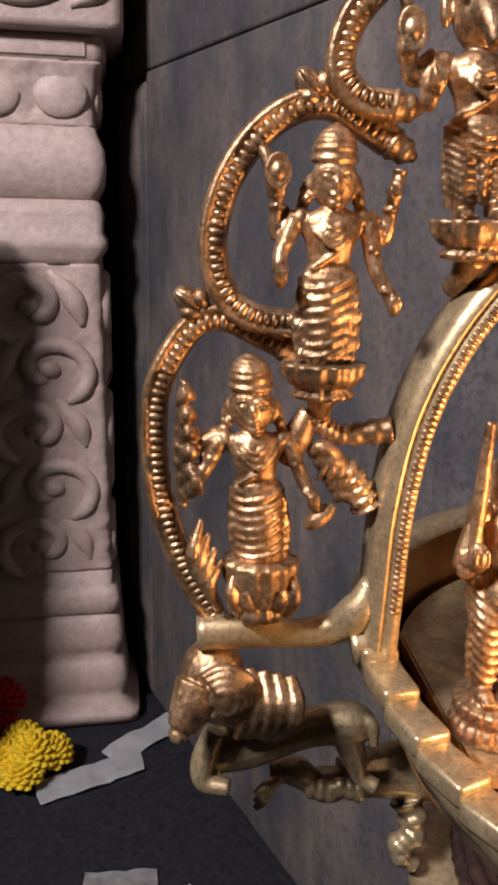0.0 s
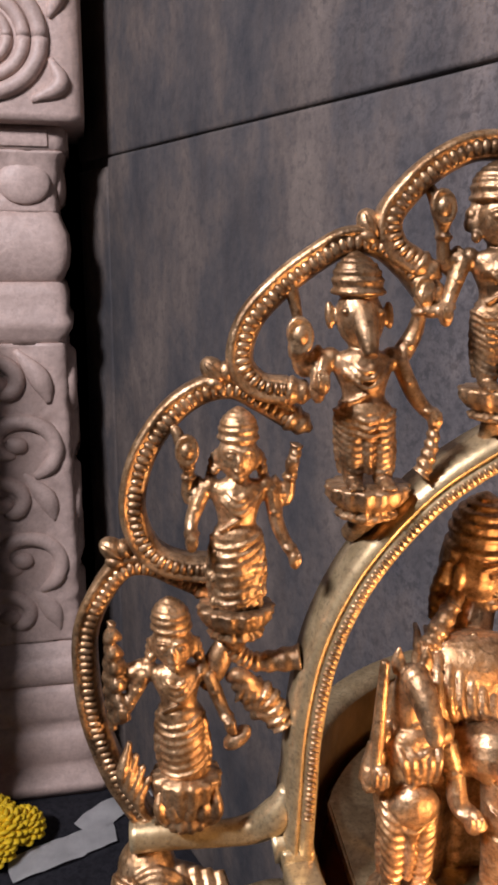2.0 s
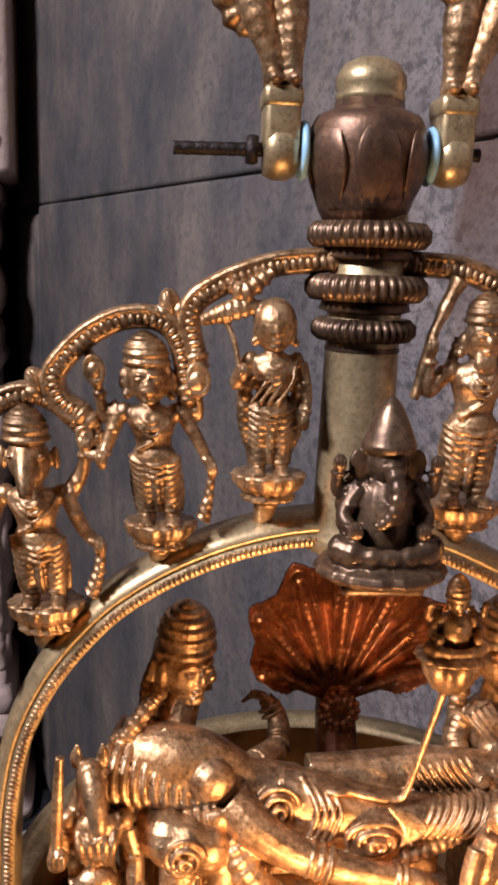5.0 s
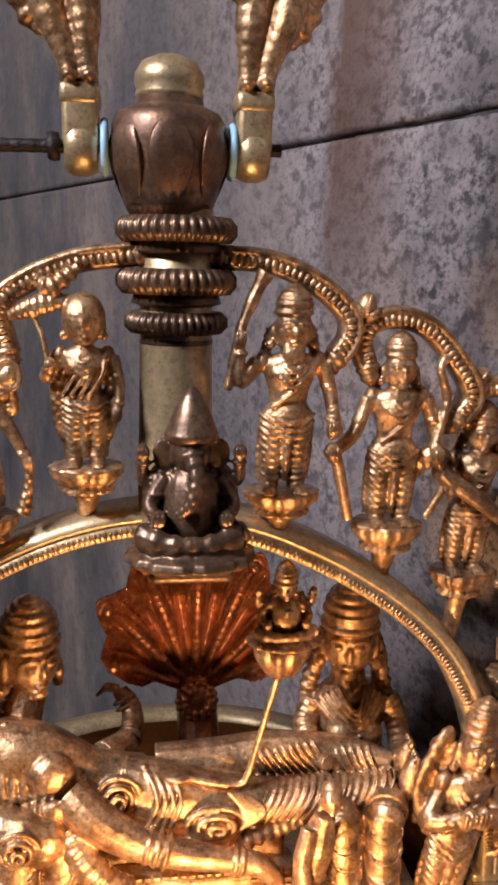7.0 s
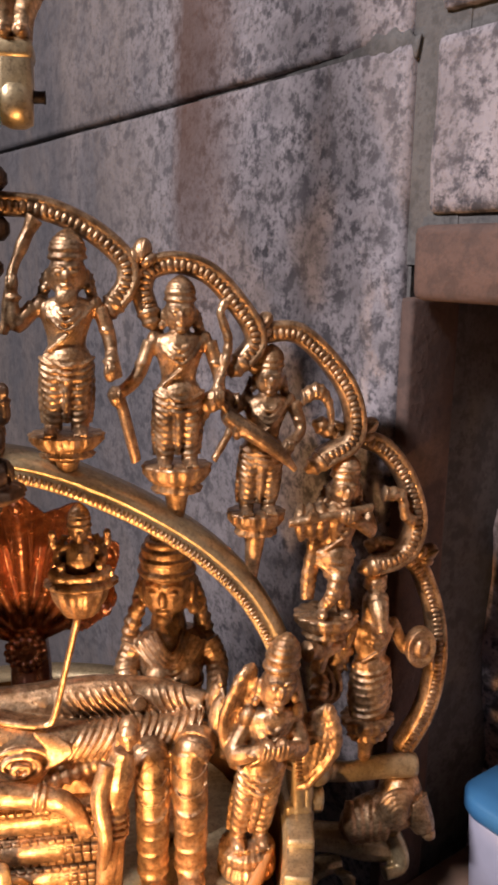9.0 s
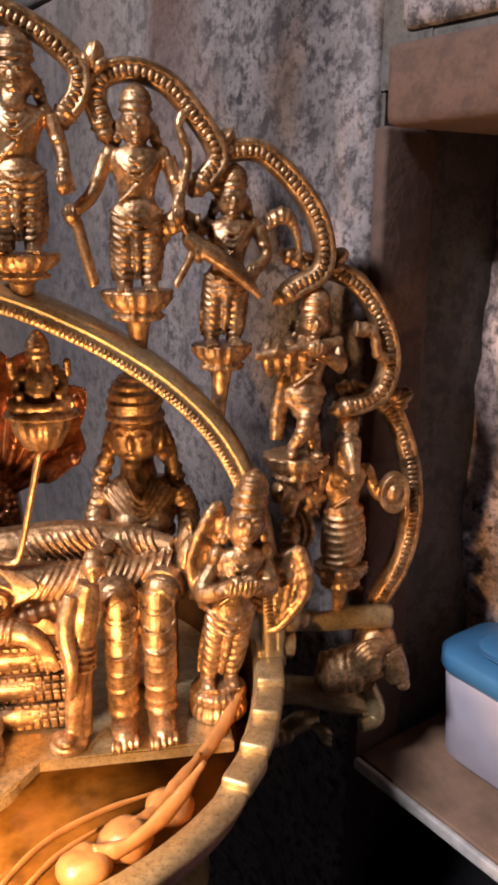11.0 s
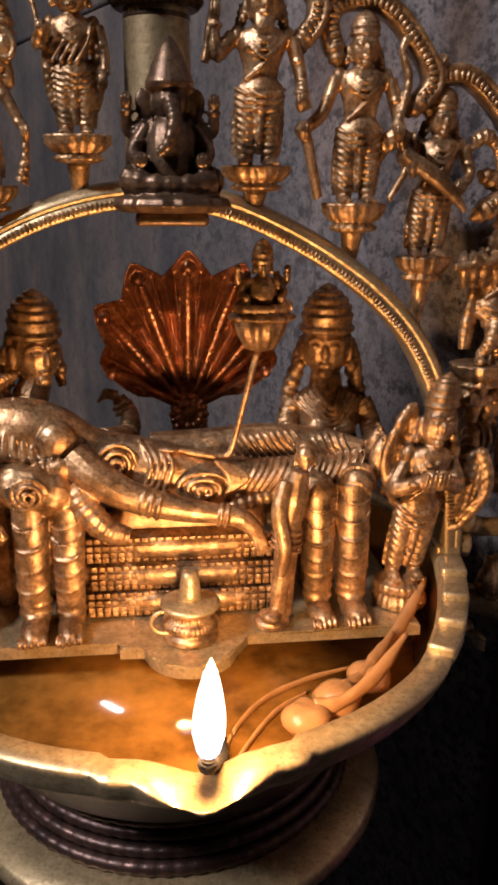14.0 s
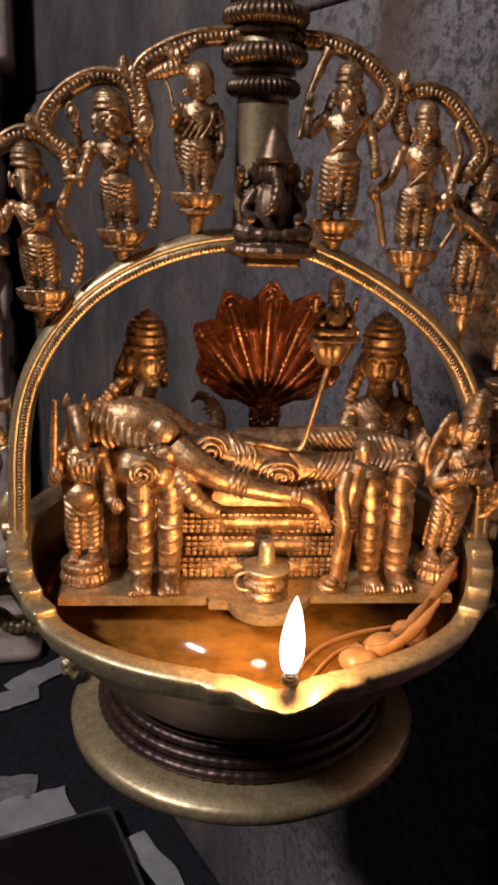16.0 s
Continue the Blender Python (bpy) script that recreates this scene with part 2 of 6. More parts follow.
def tube(bm, pts, rad, seg=10, sub=6, flat=1.0, rip=None):
    """A round limb through pts; rad: one radius or one for each point; flat: its depth against its width; rip: (how many folds, how deep)."""
    rad = [rad] * len(pts) if isinstance(rad, (int, float)) else rad
    if rip:
        sub = max(sub, int(rip[0] * 6 / max(1, len(pts) - 1)))
    line = spline([(*p, r) for p, r in zip(pts, rad)], sub)
    p, r = line[:, :3], np.abs(line[:, 3])
    if rip:
        r = r * (1 + rip[1] * np.cos(np.linspace(0, 2 * math.pi * rip[0], len(r))))
    tan = np.gradient(p, axis=0)
    rings = []
    for c, t, k in zip(p, tan, r):
        t = t / (np.linalg.norm(t) + 1e-9)
        ref = np.array((0, 1.0, 0)) if abs(t[1]) < 0.9 else np.array((1.0, 0, 0))
        v = ref - t * (ref @ t)
        v /= np.linalg.norm(v)
        u = np.cross(t, v)
        rings.append([c + k * (u * math.cos(a) + v * flat * math.sin(a)) for a in np.linspace(0, 2 * math.pi, seg, endpoint=False)])
    skin(bm, rings)


def blob(bm, c, r, seg=12, rings=8, tilt=(0, 0, 0)):
    r = (r, r, r) if isinstance(r, (int, float)) else r
    m = Matrix.LocRotScale(c, Euler([radians(a) for a in tilt]), r)
    bmesh.ops.create_uvsphere(bm, u_segments=seg, v_segments=rings, radius=1, matrix=m)


def lathe(bm, profile, c=(0, 0, 0), seg=24, flat=1.0, lobes=None):
    """profile: (radius, z) from bottom to top; lobes: (count, depth) of petals round it."""
    rings = []
    for r, z in profile:
        r = max(r, 1e-5)
        ring = []
        for a in np.linspace(0, 2 * math.pi, seg, endpoint=False):
            k = r * (1 + lobes[1] * abs(math.sin(a * lobes[0] / 2)) - lobes[1] * 0.5 if lobes else 1)
            ring.append((c[0] + k * math.sin(a), c[1] - k * flat * math.cos(a), c[2] + z))
        rings.append(ring)
    skin(bm, rings)


def merge(bm, sub, m=None):
    """Adds a second bmesh, moved by m, and frees it."""
    if m:
        bmesh.ops.transform(sub, matrix=m, verts=sub.verts[:])
    me = bpy.data.meshes.new("piece")
    sub.to_mesh(me)
    sub.free()
    bm.from_mesh(me)
    bpy.data.meshes.remove(me)


def slab(bm, lo, hi, bevel=0.0, m=None):
    """A box with rounded edges between two corners."""
    lo, hi = Vector(lo), Vector(hi)
    got = bmesh.ops.create_cube(bm, size=1, matrix=Matrix.LocRotScale((lo + hi) / 2, None, hi - lo))
    if bevel:
        edges = list({e for v in got["verts"] for e in v.link_edges})
        got = bmesh.ops.bevel(bm, geom=edges, offset=bevel, segments=2, profile=0.6, affect="EDGES")
    if m:
        bmesh.ops.transform(bm, matrix=m, verts=list({v for v in got["verts"]}))


def sweep(bm, line, section, y0=0.0):
    """Sweeps a section of (outward, y) along a line of (x, z)."""
    p = np.array(line)
    tan = np.gradient(p, axis=0)
    tan /= np.linalg.norm(tan, axis=1)[:, None]
    rings = [[(c[0] - t[1] * r, y0 + y, c[1] + t[0] * r) for r, y in section] for c, t in zip(p, tan)]
    skin(bm, rings)


def along(line, step):
    """Points and tangents at even steps along a line of (x, z)."""
    p = np.array(line)
    d = np.r_[0, np.cumsum(np.linalg.norm(np.diff(p, axis=0), axis=1))]
    s = np.arange(step / 2, d[-1], step)
    q = np.stack([np.interp(s, d, p[:, k]) for k in range(2)], 1)
    t = np.gradient(q, axis=0)
    return q, t / np.linalg.norm(t, axis=1)[:, None]


def bead_row(name, line, step, r, offset, y, material, parent):
    """A row of small cast beads along a line of (x, z), as one mesh; r: size along, across and in depth."""
    base = bmesh.new()
    bmesh.ops.create_uvsphere(base, u_segments=7, v_segments=5, radius=1)
    v0 = np.array([v.co[:] for v in base.verts])
    f0 = [[v.index for v in f.verts] for f in base.faces]
    base.free()
    verts, faces = [], []
    rng = random.Random(len(name) + int(1e4 * abs(line[0][0])))
    for c, t in zip(*along(line, step)):
        n = np.array((-t[1], t[0]))
        k = rng.uniform(0.85, 1.12)
        o = len(verts)
        for a, b, d in v0:
            x, z = c + n * (offset + b * r[1] * k) + t * a * r[0] * k
            verts.append((x, y + d * r[2], z))
        faces += [[i + o for i in f] for f in f0]
    me = bpy.data.meshes.new(name)
    me.from_pydata(verts, [], faces)
    return tagged(part_mesh(name, me, material, parent), kind="stuff")


def solid(ob, voxel):
    """Fuses the pieces of a cast figure into one skin."""
    mod = ob.modifiers.new("fuse", "REMESH")
    mod.mode, mod.voxel_size, mod.use_smooth_shade = "VOXEL", voxel, True
    soft = ob.modifiers.new("soften", "SMOOTH")
    soft.factor, soft.iterations = 0.5, 1
    return ob


# ---- the place: walls, floor, ceiling ----
W0 = Vector((0.1695, 0.030, 0))
WALL = Matrix(((0.438, 0.899, 0, W0.x), (-0.899, 0.438, 0, W0.y), (0, 0, 1, 0), (0, 0, 0, 1)))  # along the wall, into it, up
FLOOR_Z = 0.585


def block(name, parent, a0, a1, z0, z1, material, b0=0.0, b1=0.25, rough=0.0022, bevel=0.004, step=0.05):
    """A dressed stone in the wall: along a, between heights, its face at depth b0."""
    bm = bmesh.new()
    slab(bm, (a0, b0, z0), (a1, b1, z1), bevel)
    cuts = max(1, int(min(40, max(a1 - a0, z1 - z0) / step)))
    bmesh.ops.subdivide_edges(bm, edges=[e for e in bm.edges if e.calc_length() > 0.03], cuts=min(cuts, 12), use_grid_fill=True)
    for v in bm.verts:
        if v.co.y < b0 + 0.02:
            v.co.y += rough * noise.noise(Vector((v.co.x * 14, v.co.z * 14, a0 * 7))) + rough * 0.5 * noise.noise(v.co * 60)
    ob = part(name, bm, material, parent)
    return ob


wall_right = thing("wall_right", "grey granite block wall with dark mortar joints and brown stains", "wall", kind="structure")
wall_right.matrix_world = WALL
JA, JZ = 0.007, 1.518
bm = bmesh.new()
slab(bm, (-1.128, 0.0045, FLOOR_Z), (-0.004, 0.2, 2.4))
slab(bm, (0.004, 0.004, 1.44), (0.9, 0.2, 2.4))
slab(bm, (-0.02, 0.0035, 1.43), (0.02, 0.2, 2.4))
part("mortar", bm, MORTAR, wall_right, smooth=False)
block("granite_block", wall_right, -1.012, -0.006, FLOOR_Z, JZ - 0.0006, GRANITE)
block("granite_block", wall_right, -1.13, -1.0135, FLOOR_Z, JZ - 0.012, GRANITE)
block("granite_block", wall_right, -1.13, -0.008, JZ + 0.0008, 1.86, GRANITE)
bm = bmesh.new()
tube(bm, [(-0.17, 0.004, JZ), (-0.1, 0.003, JZ + 0.001), (-0.05, 0.0025, JZ + 0.001), (-0.02, 0.001, JZ), (-0.004, 0.002, JZ - 0.003)], [0.0008, 0.002, 0.0038, 0.006, 0.004], 10, 8, 0.25, (9, 0.2))
part("mortar_smear", bm, MORTAR, wall_right)
block("granite_block", wall_right, -1.13, -0.2, 1.868, 2.4, GRANITE)
block("granite_block", wall_right, -0.194, 0.6, 1.868, 2.4, GRANITE)
block("granite_block", wall_right, 0.006, 0.5, 1.45, JZ - 0.001, GRANITE)
block("granite_block", wall_right, 0.007, 0.5, JZ + 0.007, 1.86, GRANITE)
block("granite_block", wall_right, 0.508, 0.9, 1.45, 1.86, GRANITE)

niche = thing("wall_niche", "dark rough stone niche under a brown stone lintel", "niche", kind="structure")
niche.matrix_world = WALL
block("lintel", niche, 0.002, 0.9, 1.4155, 1.446, BROWN_STONE, -0.002, 0.1, 0.0012)
block("jamb", niche, -0.006, 0.001, FLOOR_Z, 1.4165, BROWN_STONE, 0.001, 0.032, 0.001, 0.002)
bm = bmesh.new()
slab(bm, (-0.2, 0.078, FLOOR_Z), (0.9, 0.2, 1.5))
bmesh.ops.subdivide_edges(bm, edges=bm.edges[:], cuts=40, use_grid_fill=True)
for v in bm.verts:
    v.co.y += 0.012 * noise.noise(v.co * 16) + 0.005 * noise.noise(v.co * 55)
part("niche_back", bm, ROUGH_STONE, niche)
block("niche_sill", niche, 0.0, 0.9, FLOOR_Z, 1.05, FLOOR_STONE, 0.012, 0.11, 0.004)

floor = thing("floor", "dark stone floor with an uneven worn surface", "floor", kind="structure")
bm = bmesh.new()
slab(bm, (-2.0, -2.2, FLOOR_Z - 0.1), (2.0, 2.4, FLOOR_Z))
bmesh.ops.subdivide_edges(bm, edges=bm.edges[:], cuts=50, use_grid_fill=True)
for v in bm.verts:
    if v.co.z > FLOOR_Z - 0.01:
        v.co.z += 0.004 * noise.noise(v.co * 6) - 0.004
part("floor_slab", bm, FLOOR_STONE, floor)
# the panel left of the pillar is added to keep tube light out of the gap
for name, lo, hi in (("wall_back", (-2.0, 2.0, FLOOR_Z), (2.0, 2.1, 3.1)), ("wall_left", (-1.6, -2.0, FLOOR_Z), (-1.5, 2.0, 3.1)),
                     ("wall_front", (-1.5, -1.9, FLOOR_Z), (2.0, -1.8, 3.1)), ("wall_side", (1.1, -1.8, FLOOR_Z), (1.2, 2.0, 3.1)), ("wall_light_block", (-1.5, 0.95, FLOOR_Z), (-0.566, 1.03, 3.1)), ("ceiling", (-2.0, -2.0, 3.1), (2.0, 2.1, 3.2))):
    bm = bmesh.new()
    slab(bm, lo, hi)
    tagged(part(name, bm, UNLIT_PLASTER, smooth=False), "plain surface closing the room, coloured near black as if unlit", "ceiling" if name == "ceiling" else "wall", kind="structure")

# ---- the hanging lamp ----
AX = -0.005  # the lamp's axis
lamp = thing("hanging_oil_lamp", "ornate old brass hanging oil lamp with scalloped arch of figurines", "oil lamp", (AX, 0, 1.07))
LAMP_AT = Matrix.Translation((-AX, 0, -1.07))


def lamp_part(name, bm, material, label=""):
    """A part of the lamp, given in world metres."""
    bmesh.ops.transform(bm, matrix=LAMP_AT, verts=bm.verts[:])
    return part(name, bm, material, lamp, label)


RING = spline([(-0.1315, 1.196), (-0.1305, 1.225), (-0.1290, 1.252), (-0.1240, 1.279), (-0.1130, 1.3035), (-0.0955, 1.3255), (-0.0780, 1.3390),
               (-0.0585, 1.3490), (-0.0385, 1.3555), (-0.0190, 1.3585), (0.0005, 1.3580), (0.0195, 1.3540), (0.0390, 1.3460), (0.0600, 1.3345),
               (0.0805, 1.3195), (0.0970, 1.3015), (0.1090, 1.2790), (0.1165, 1.252), (0.1205, 1.225), (0.1220, 1.196)], 8)
bm = bmesh.new()
sweep(bm, RING, [(0.0052, 0.010), (0.0056, 0.002), (0.0046, -0.004), (0.0016, -0.0075), (0.0004, -0.0072), (-0.0001, -0.0060), (-0.0008, -0.0072),
                 (-0.0046, -0.0074), (-0.0052, -0.006), (-0.0050, 0.008), (-0.002, 0.0105)])
lamp_part("arch_ring", bm, BRASS, "smooth pale brass inner arch")
bead = bead_row("ring_beading", RING[6:-6], 0.0019, (0.00075, 0.0019, 0.0009), -0.0027, -0.0074, CAST, lamp)
bead.location = LAMP_AT.translation

SCALLOPS = [
    [(-0.1820, 1.211), (-0.1915, 1.2285), (-0.1980, 1.249), (-0.2000, 1.2685), (-0.1990, 1.283), (-0.1940, 1.2945), (-0.1870, 1.303), (-0.1790, 1.304), (-0.1700, 1.300), (-0.1630, 1.2965)],
    [(-0.1600, 1.3035), (-0.1700, 1.3045), (-0.1780, 1.309), (-0.1825, 1.318), (-0.1830, 1.3285), (-0.1795, 1.341), (-0.1719, 1.3525), (-0.1623, 1.3595), (-0.1526, 1.361), (-0.1444, 1.357), (-0.1361, 1.352)],
    [(-0.1371, 1.3605), (-0.1454, 1.362), (-0.1511, 1.369), (-0.1485, 1.3805), (-0.1392, 1.391), (-0.1292, 1.3985), (-0.1207, 1.403), (-0.1111, 1.402), (-0.1031, 1.396), (-0.0968, 1.389)],
    [(-0.1010, 1.397), (-0.1074, 1.4015), (-0.1095, 1.409), (-0.1042, 1.417), (-0.0963, 1.424), (-0.0864, 1.4285), (-0.0764, 1.4285), (-0.0701, 1.424), (-0.0673, 1.416), (-0.0663, 1.407)],
    [(-0.0639, 1.4175), (-0.0663, 1.428), (-0.0639, 1.4345), (-0.0578, 1.439), (-0.0499, 1.443), (-0.0377, 1.447), (-0.0215, 1.449)],
    [(0.006, 1.4485), (0.022, 1.4475), (0.0345, 1.443), (0.044, 1.437), (0.051, 1.4295), (0.051, 1.422), (0.047, 1.416)],
    [(0.0585, 1.413), (0.0565, 1.421), (0.0595, 1.4275), (0.0695, 1.4297), (0.081, 1.4258), (0.091, 1.4155), (0.0975, 1.406), (0.098, 1.400), (0.0935, 1.3945)],
    [(0.099, 1.396), (0.0995, 1.402), (0.105, 1.4045), (0.1155, 1.404), (0.1275, 1.394), (0.1365, 1.3815), (0.140, 1.369), (0.138, 1.361), (0.1305, 1.3565), (0.1265, 1.354)],
    [(0.131, 1.3655), (0.139, 1.3625), (0.147, 1.3605), (0.156, 1.3555), (0.1655, 1.342), (0.1705, 1.326), (0.168, 1.3135), (0.161, 1.308), (0.153, 1.306)],
    [(0.158, 1.311), (0.166, 1.3085), (0.1725, 1.304), (0.1785, 1.296), (0.1855, 1.276), (0.1875, 1.252), (0.183, 1.229), (0.1735, 1.2115)],
]
ARCH_Y = [0.007, 0.003, -0.001, -0.002, -0.002, -0.002, 0.0, 0.004, 0.010, 0.018]
SECTION = [(0.0036, 0.0052), (0.0042, -0.0016), (0.0034, -0.0040), (0.0022, -0.0044), (0.0017, -0.0039), (-0.0015, -0.0036), (-0.0020, -0.0039), (-0.0030, -0.0034), (-0.0040, -0.0005), (-0.0036, 0.0052)]
for pts, y in zip(SCALLOPS, ARCH_Y):
    line = spline(pts, 8)
    bm = bmesh.new()
    sweep(bm, line, SECTION, y)
    lamp_part("scallop", bm, CAST)
    for end, nxt in ((line[0], line[3]), (line[-1], line[-4])):
        d = (end - nxt) / np.linalg.norm(end - nxt)
        c = end + d * 0.001
        bm = bmesh.new()
        tube(bm, [(c[0] - d[0] * 0.003, y, c[1] - d[1] * 0.003), (c[0], y - 0.0005, c[1]), (c[0] + d[0] * 0.004, y - 0.001, c[1] + d[1] * 0.004), (c[0] + d[0] * 0.007, y - 0.001, c[1] + d[1] * 0.007)], [0.0036, 0.0042, 0.0034, 0.001], 12, 6, 1.1, (3, 0.1))
        lamp_part("curled_tip", bm, CAST)
    row = bead_row("beading", line, 0.0024, (0.00130, 0.0023, 0.0011), -0.0006, y - 0.0036, CAST, lamp)
    row.location = LAMP_AT.translation
for x, y, z, d in ((-0.1890, 0.006, 1.3085, -55), (-0.1577, 0.002, 1.3650, -45), (-0.1143, -0.002, 1.4065, -30), (-0.0721, -0.002, 1.4325, -12),
                   (0.0565, -0.002, 1.4325, 12), (0.1010, 0.003, 1.4070, 35), (0.1455, 0.008, 1.3655, 50), (0.1780, 0.016, 1.3075, 60)):
    bm = bmesh.new()
    blob(bm, (0, 0, 0.001), (0.0036, 0.0040, 0.0050), 12, 8)
    blob(bm, (-0.0024, -0.001, -0.0015), (0.0024, 0.0036, 0.0034), 10, 6, (0, -35, 0))
    blob(bm, (0.0024, -0.001, -0.0015), (0.0024, 0.0036, 0.0034), 10, 6, (0, 35, 0))
    blob(bm, (0, -0.0035, 0.0015), (0.0012, 0.0014, 0.004), 8, 6)
    bmesh.ops.transform(bm, matrix=pose(x, y, z, 0, d, 0), verts=bm.verts[:])
    lamp_part("bud", bm, CAST, "leaf bud where two scallops meet")

# post, collars, urn
PX = -0.0085
bm = bmesh.new()
lathe(bm, [(0.0165, 1.352), (0.0150, 1.3565), (0.0132, 1.362), (0.0127, 1.39), (0.0122, 1.422), (0.0122, 1.4635)], (PX, 0, 0), 32)
lamp_part("post", bm, BRASS, "plain round brass post")
for z, r, h in ((1.4570, 0.0192, 0.0040), (1.4405, 0.0192, 0.0042), (1.4270, 0.0166, 0.0036)):
    bm = bmesh.new()
    lathe(bm, [(0.012, z - h), (r - 0.002, z - h), (r, z - h * 0.4), (r, z + h * 0.4), (r - 0.002, z + h), (0.012, z + h)], (PX, 0, 0), 160, 1.0, (40, 0.10))
    lamp_part("collar", bm, DARK, "dark tarnished collar with rope edge")
    bm = bmesh.new()
    lathe(bm, [(0.012, z - h - 0.004), (r - 0.004, z - h - 0.003), (r - 0.005, z - h), (0.012, z - h + 0.001)], (PX, 0, 0), 40)
    lamp_part("collar_neck", bm, DARK)
UX = -0.0110
bm = bmesh.new()
lathe(bm, [(0.0125, 1.4605), (0.0148, 1.4650), (0.0172, 1.4730), (0.0184, 1.4830), (0.0184, 1.4890), (0.0165, 1.4925), (0.0130, 1.4942), (0.0112, 1.4950), (0.0108, 1.4972)], (UX, 0, 0), 40, 1.0)
lamp_part("urn", bm, BRONZE, "brown bronze urn carved with leaves")
bm = bmesh.new()
lathe(bm, [(0.0105, 1.4965), (0.0110, 1.4985), (0.0104, 1.5000), (0.0112, 1.5015), (0.0110, 1.5045), (0.0088, 1.5080), (0.0045, 1.5100), (0.0004, 1.5105)], (UX, 0, 0), 40, 1.0)
lamp_part("urn_cap", bm, BRASS, "domed brass cap")
for k in range(7):
    bm = bmesh.new()
    a = k * 360 / 7
    tube(bm, [(0, -0.0140, 1.4640), (0, -0.0172, 1.4750), (0, -0.0182, 1.4840), (0.002, -0.0165, 1.4915)], [0.0022, 0.0068, 0.0062, 0.001], 12, 6, 0.16)
    bmesh.ops.transform(bm, matrix=pose(UX, 0, 0, 0, 0, a), verts=bm.verts[:])
    lamp_part("carved_leaf", bm, BRONZE)

# hinge pin and straps
bm = bmesh.new()
tube(bm, [(-0.0720, 0.0, 1.4812), (0.0255, 0.0, 1.4832)], 0.0021, 12, 12, 1.0, (22, 0.04))
lamp_part("hinge_pin", bm, IRON, "black iron bolt")
bm = bmesh.new()
lathe(bm, [(0.0045, -0.0018), (0.005, 0.0), (0.0045, 0.0018)], (0, 0, 0), 6)
bmesh.ops.transform(bm, matrix=pose(-0.0475, 0, 1.4816, 0, 90, 0), verts=bm.verts[:])
lamp_part("nut", bm, IRON, "black iron nut")
for x in (-0.0315, 0.0092):
    bm = bmesh.new()
    lathe(bm, [(0.0085, -0.0011), (0.0092, 0.0), (0.0085, 0.0011)], (0, 0, 0), 24)
    bmesh.ops.transform(bm, matrix=pose(x, 0, 1.482, 0, 90, 0), verts=bm.verts[:])
    lamp_part("washer", bm, WASHER, "pale blue plastic washer")
for s, x in ((-1, -0.0388), (1, 0.0160)):
    bm = bmesh.new()
    lathe(bm, [(0.0006, -0.0054), (0.0075, -0.005), (0.0088, -0.002), (0.0088, 0.002), (0.0075, 0.005), (0.0006, 0.0054)], (0, 0, 0), 24)
    bmesh.ops.transform(bm, matrix=pose(x, 0, 1.4815, 0, 90, 0), verts=bm.verts[:])
    slab(bm, (x - 0.0056, -0.0075, 1.481), (x + 0.0056, 0.0075, 1.5), 0.002)
    slab(bm, (x - 0.0062, -0.008, 1.4935), (x + 0.0062, 0.008, 1.5), 0.002)
    lamp_part("strap_eye", bm, BRASS, "rounded brass eye of the strap")
    bm = bmesh.new()
    for f in (-1, 1):
        tube(bm, [(x + f * 0.0028, -0.003, 1.498), (x + f * 0.0032 + s * 0.001, -0.004, 1.508), (x + s * 0.004 + f * 0.0055, -0.004, 1.522), (x + s * 0.008 + f * 0.0048, 0, 1.54)],
             [0.0032, 0.0036, 0.0054, 0.0062], 14, 6, 1.0, (12, 0.03))
        blob(bm, (x + f * 0.003, -0.006, 1.5015), (0.0028, 0.0048, 0.0022), 10, 6)
    tube(bm, [(x + s * 0.008, 0.002, 1.515), (x + s * 0.014, 0.003, 1.522), (x + s * 0.016, 0.002, 1.536), (x + s * 0.012, 0, 1.55)], [0.002, 0.006, 0.0075, 0.004], 10, 6, 0.8, (7, 0.12))
    tube(bm, [(x + s * 0.008, 0, 1.535), (x + s * 0.010, 0, 1.56), (x + s * 0.004, 0, 1.61), (-0.0115 + s * 0.006, 0, 1.655)], [0.011, 0.013, 0.009, 0.005], 12, 6, 0.8, (6, 0.1))
    tube(bm, [(x + s * 0.002, -0.004, 1.53), (x - s * 0.004, -0.006, 1.528), (x - s * 0.010, -0.004, 1.531)], [0.005, 0.004, 0.003], 8, 4)
    solid(lamp_part("strap", bm, CAST, "cast figure forming the strap"), 0.0007)
bm = bmesh.new()
tube(bm, [(-0.018, 0, 1.652), (-0.0115, 0, 1.658), (-0.005, 0, 1.652)], 0.005, 10)
for k in range(46):
    z, turn = 1.668 + k * 0.031, 90 * (k % 2)
    ring = [(0.008 * math.cos(a), 0.0, 0.019 * math.sin(a)) for a in np.linspace(0, 2 * math.pi, 17)]
    piece = bmesh.new()
    tube(piece, ring, 0.0024, 6, 2)
    merge(bm, piece, pose(-0.0115, 0, z, 0, 0, turn))
lamp_part("chain", bm, BRASS, "brass hanging chain up to the ceiling")

# bowl
BX, BY = -0.006, 0.008  # the bowl's centre


def rim_height(a):
    """Height of the rim at a degrees from the front."""
    k = abs(a)
    if k < 52:
        return 1.1870
    if k > 88:
        return 1.2055
    s = (k - 52) / 36 * 5
    return 1.1885 + 0.0034 * (math.floor(s) + min(1.0, (s % 1) / 0.45)) - 0.0025 * math.sin(math.pi * min(1.0, (s % 1)))


def rim_reach(a):
    d = abs(a - 2.0)
    return (0.0030 if d < 15 else 0.0) + 0.0110 * max(0.0, 1 - d / 9.5) ** 0.75


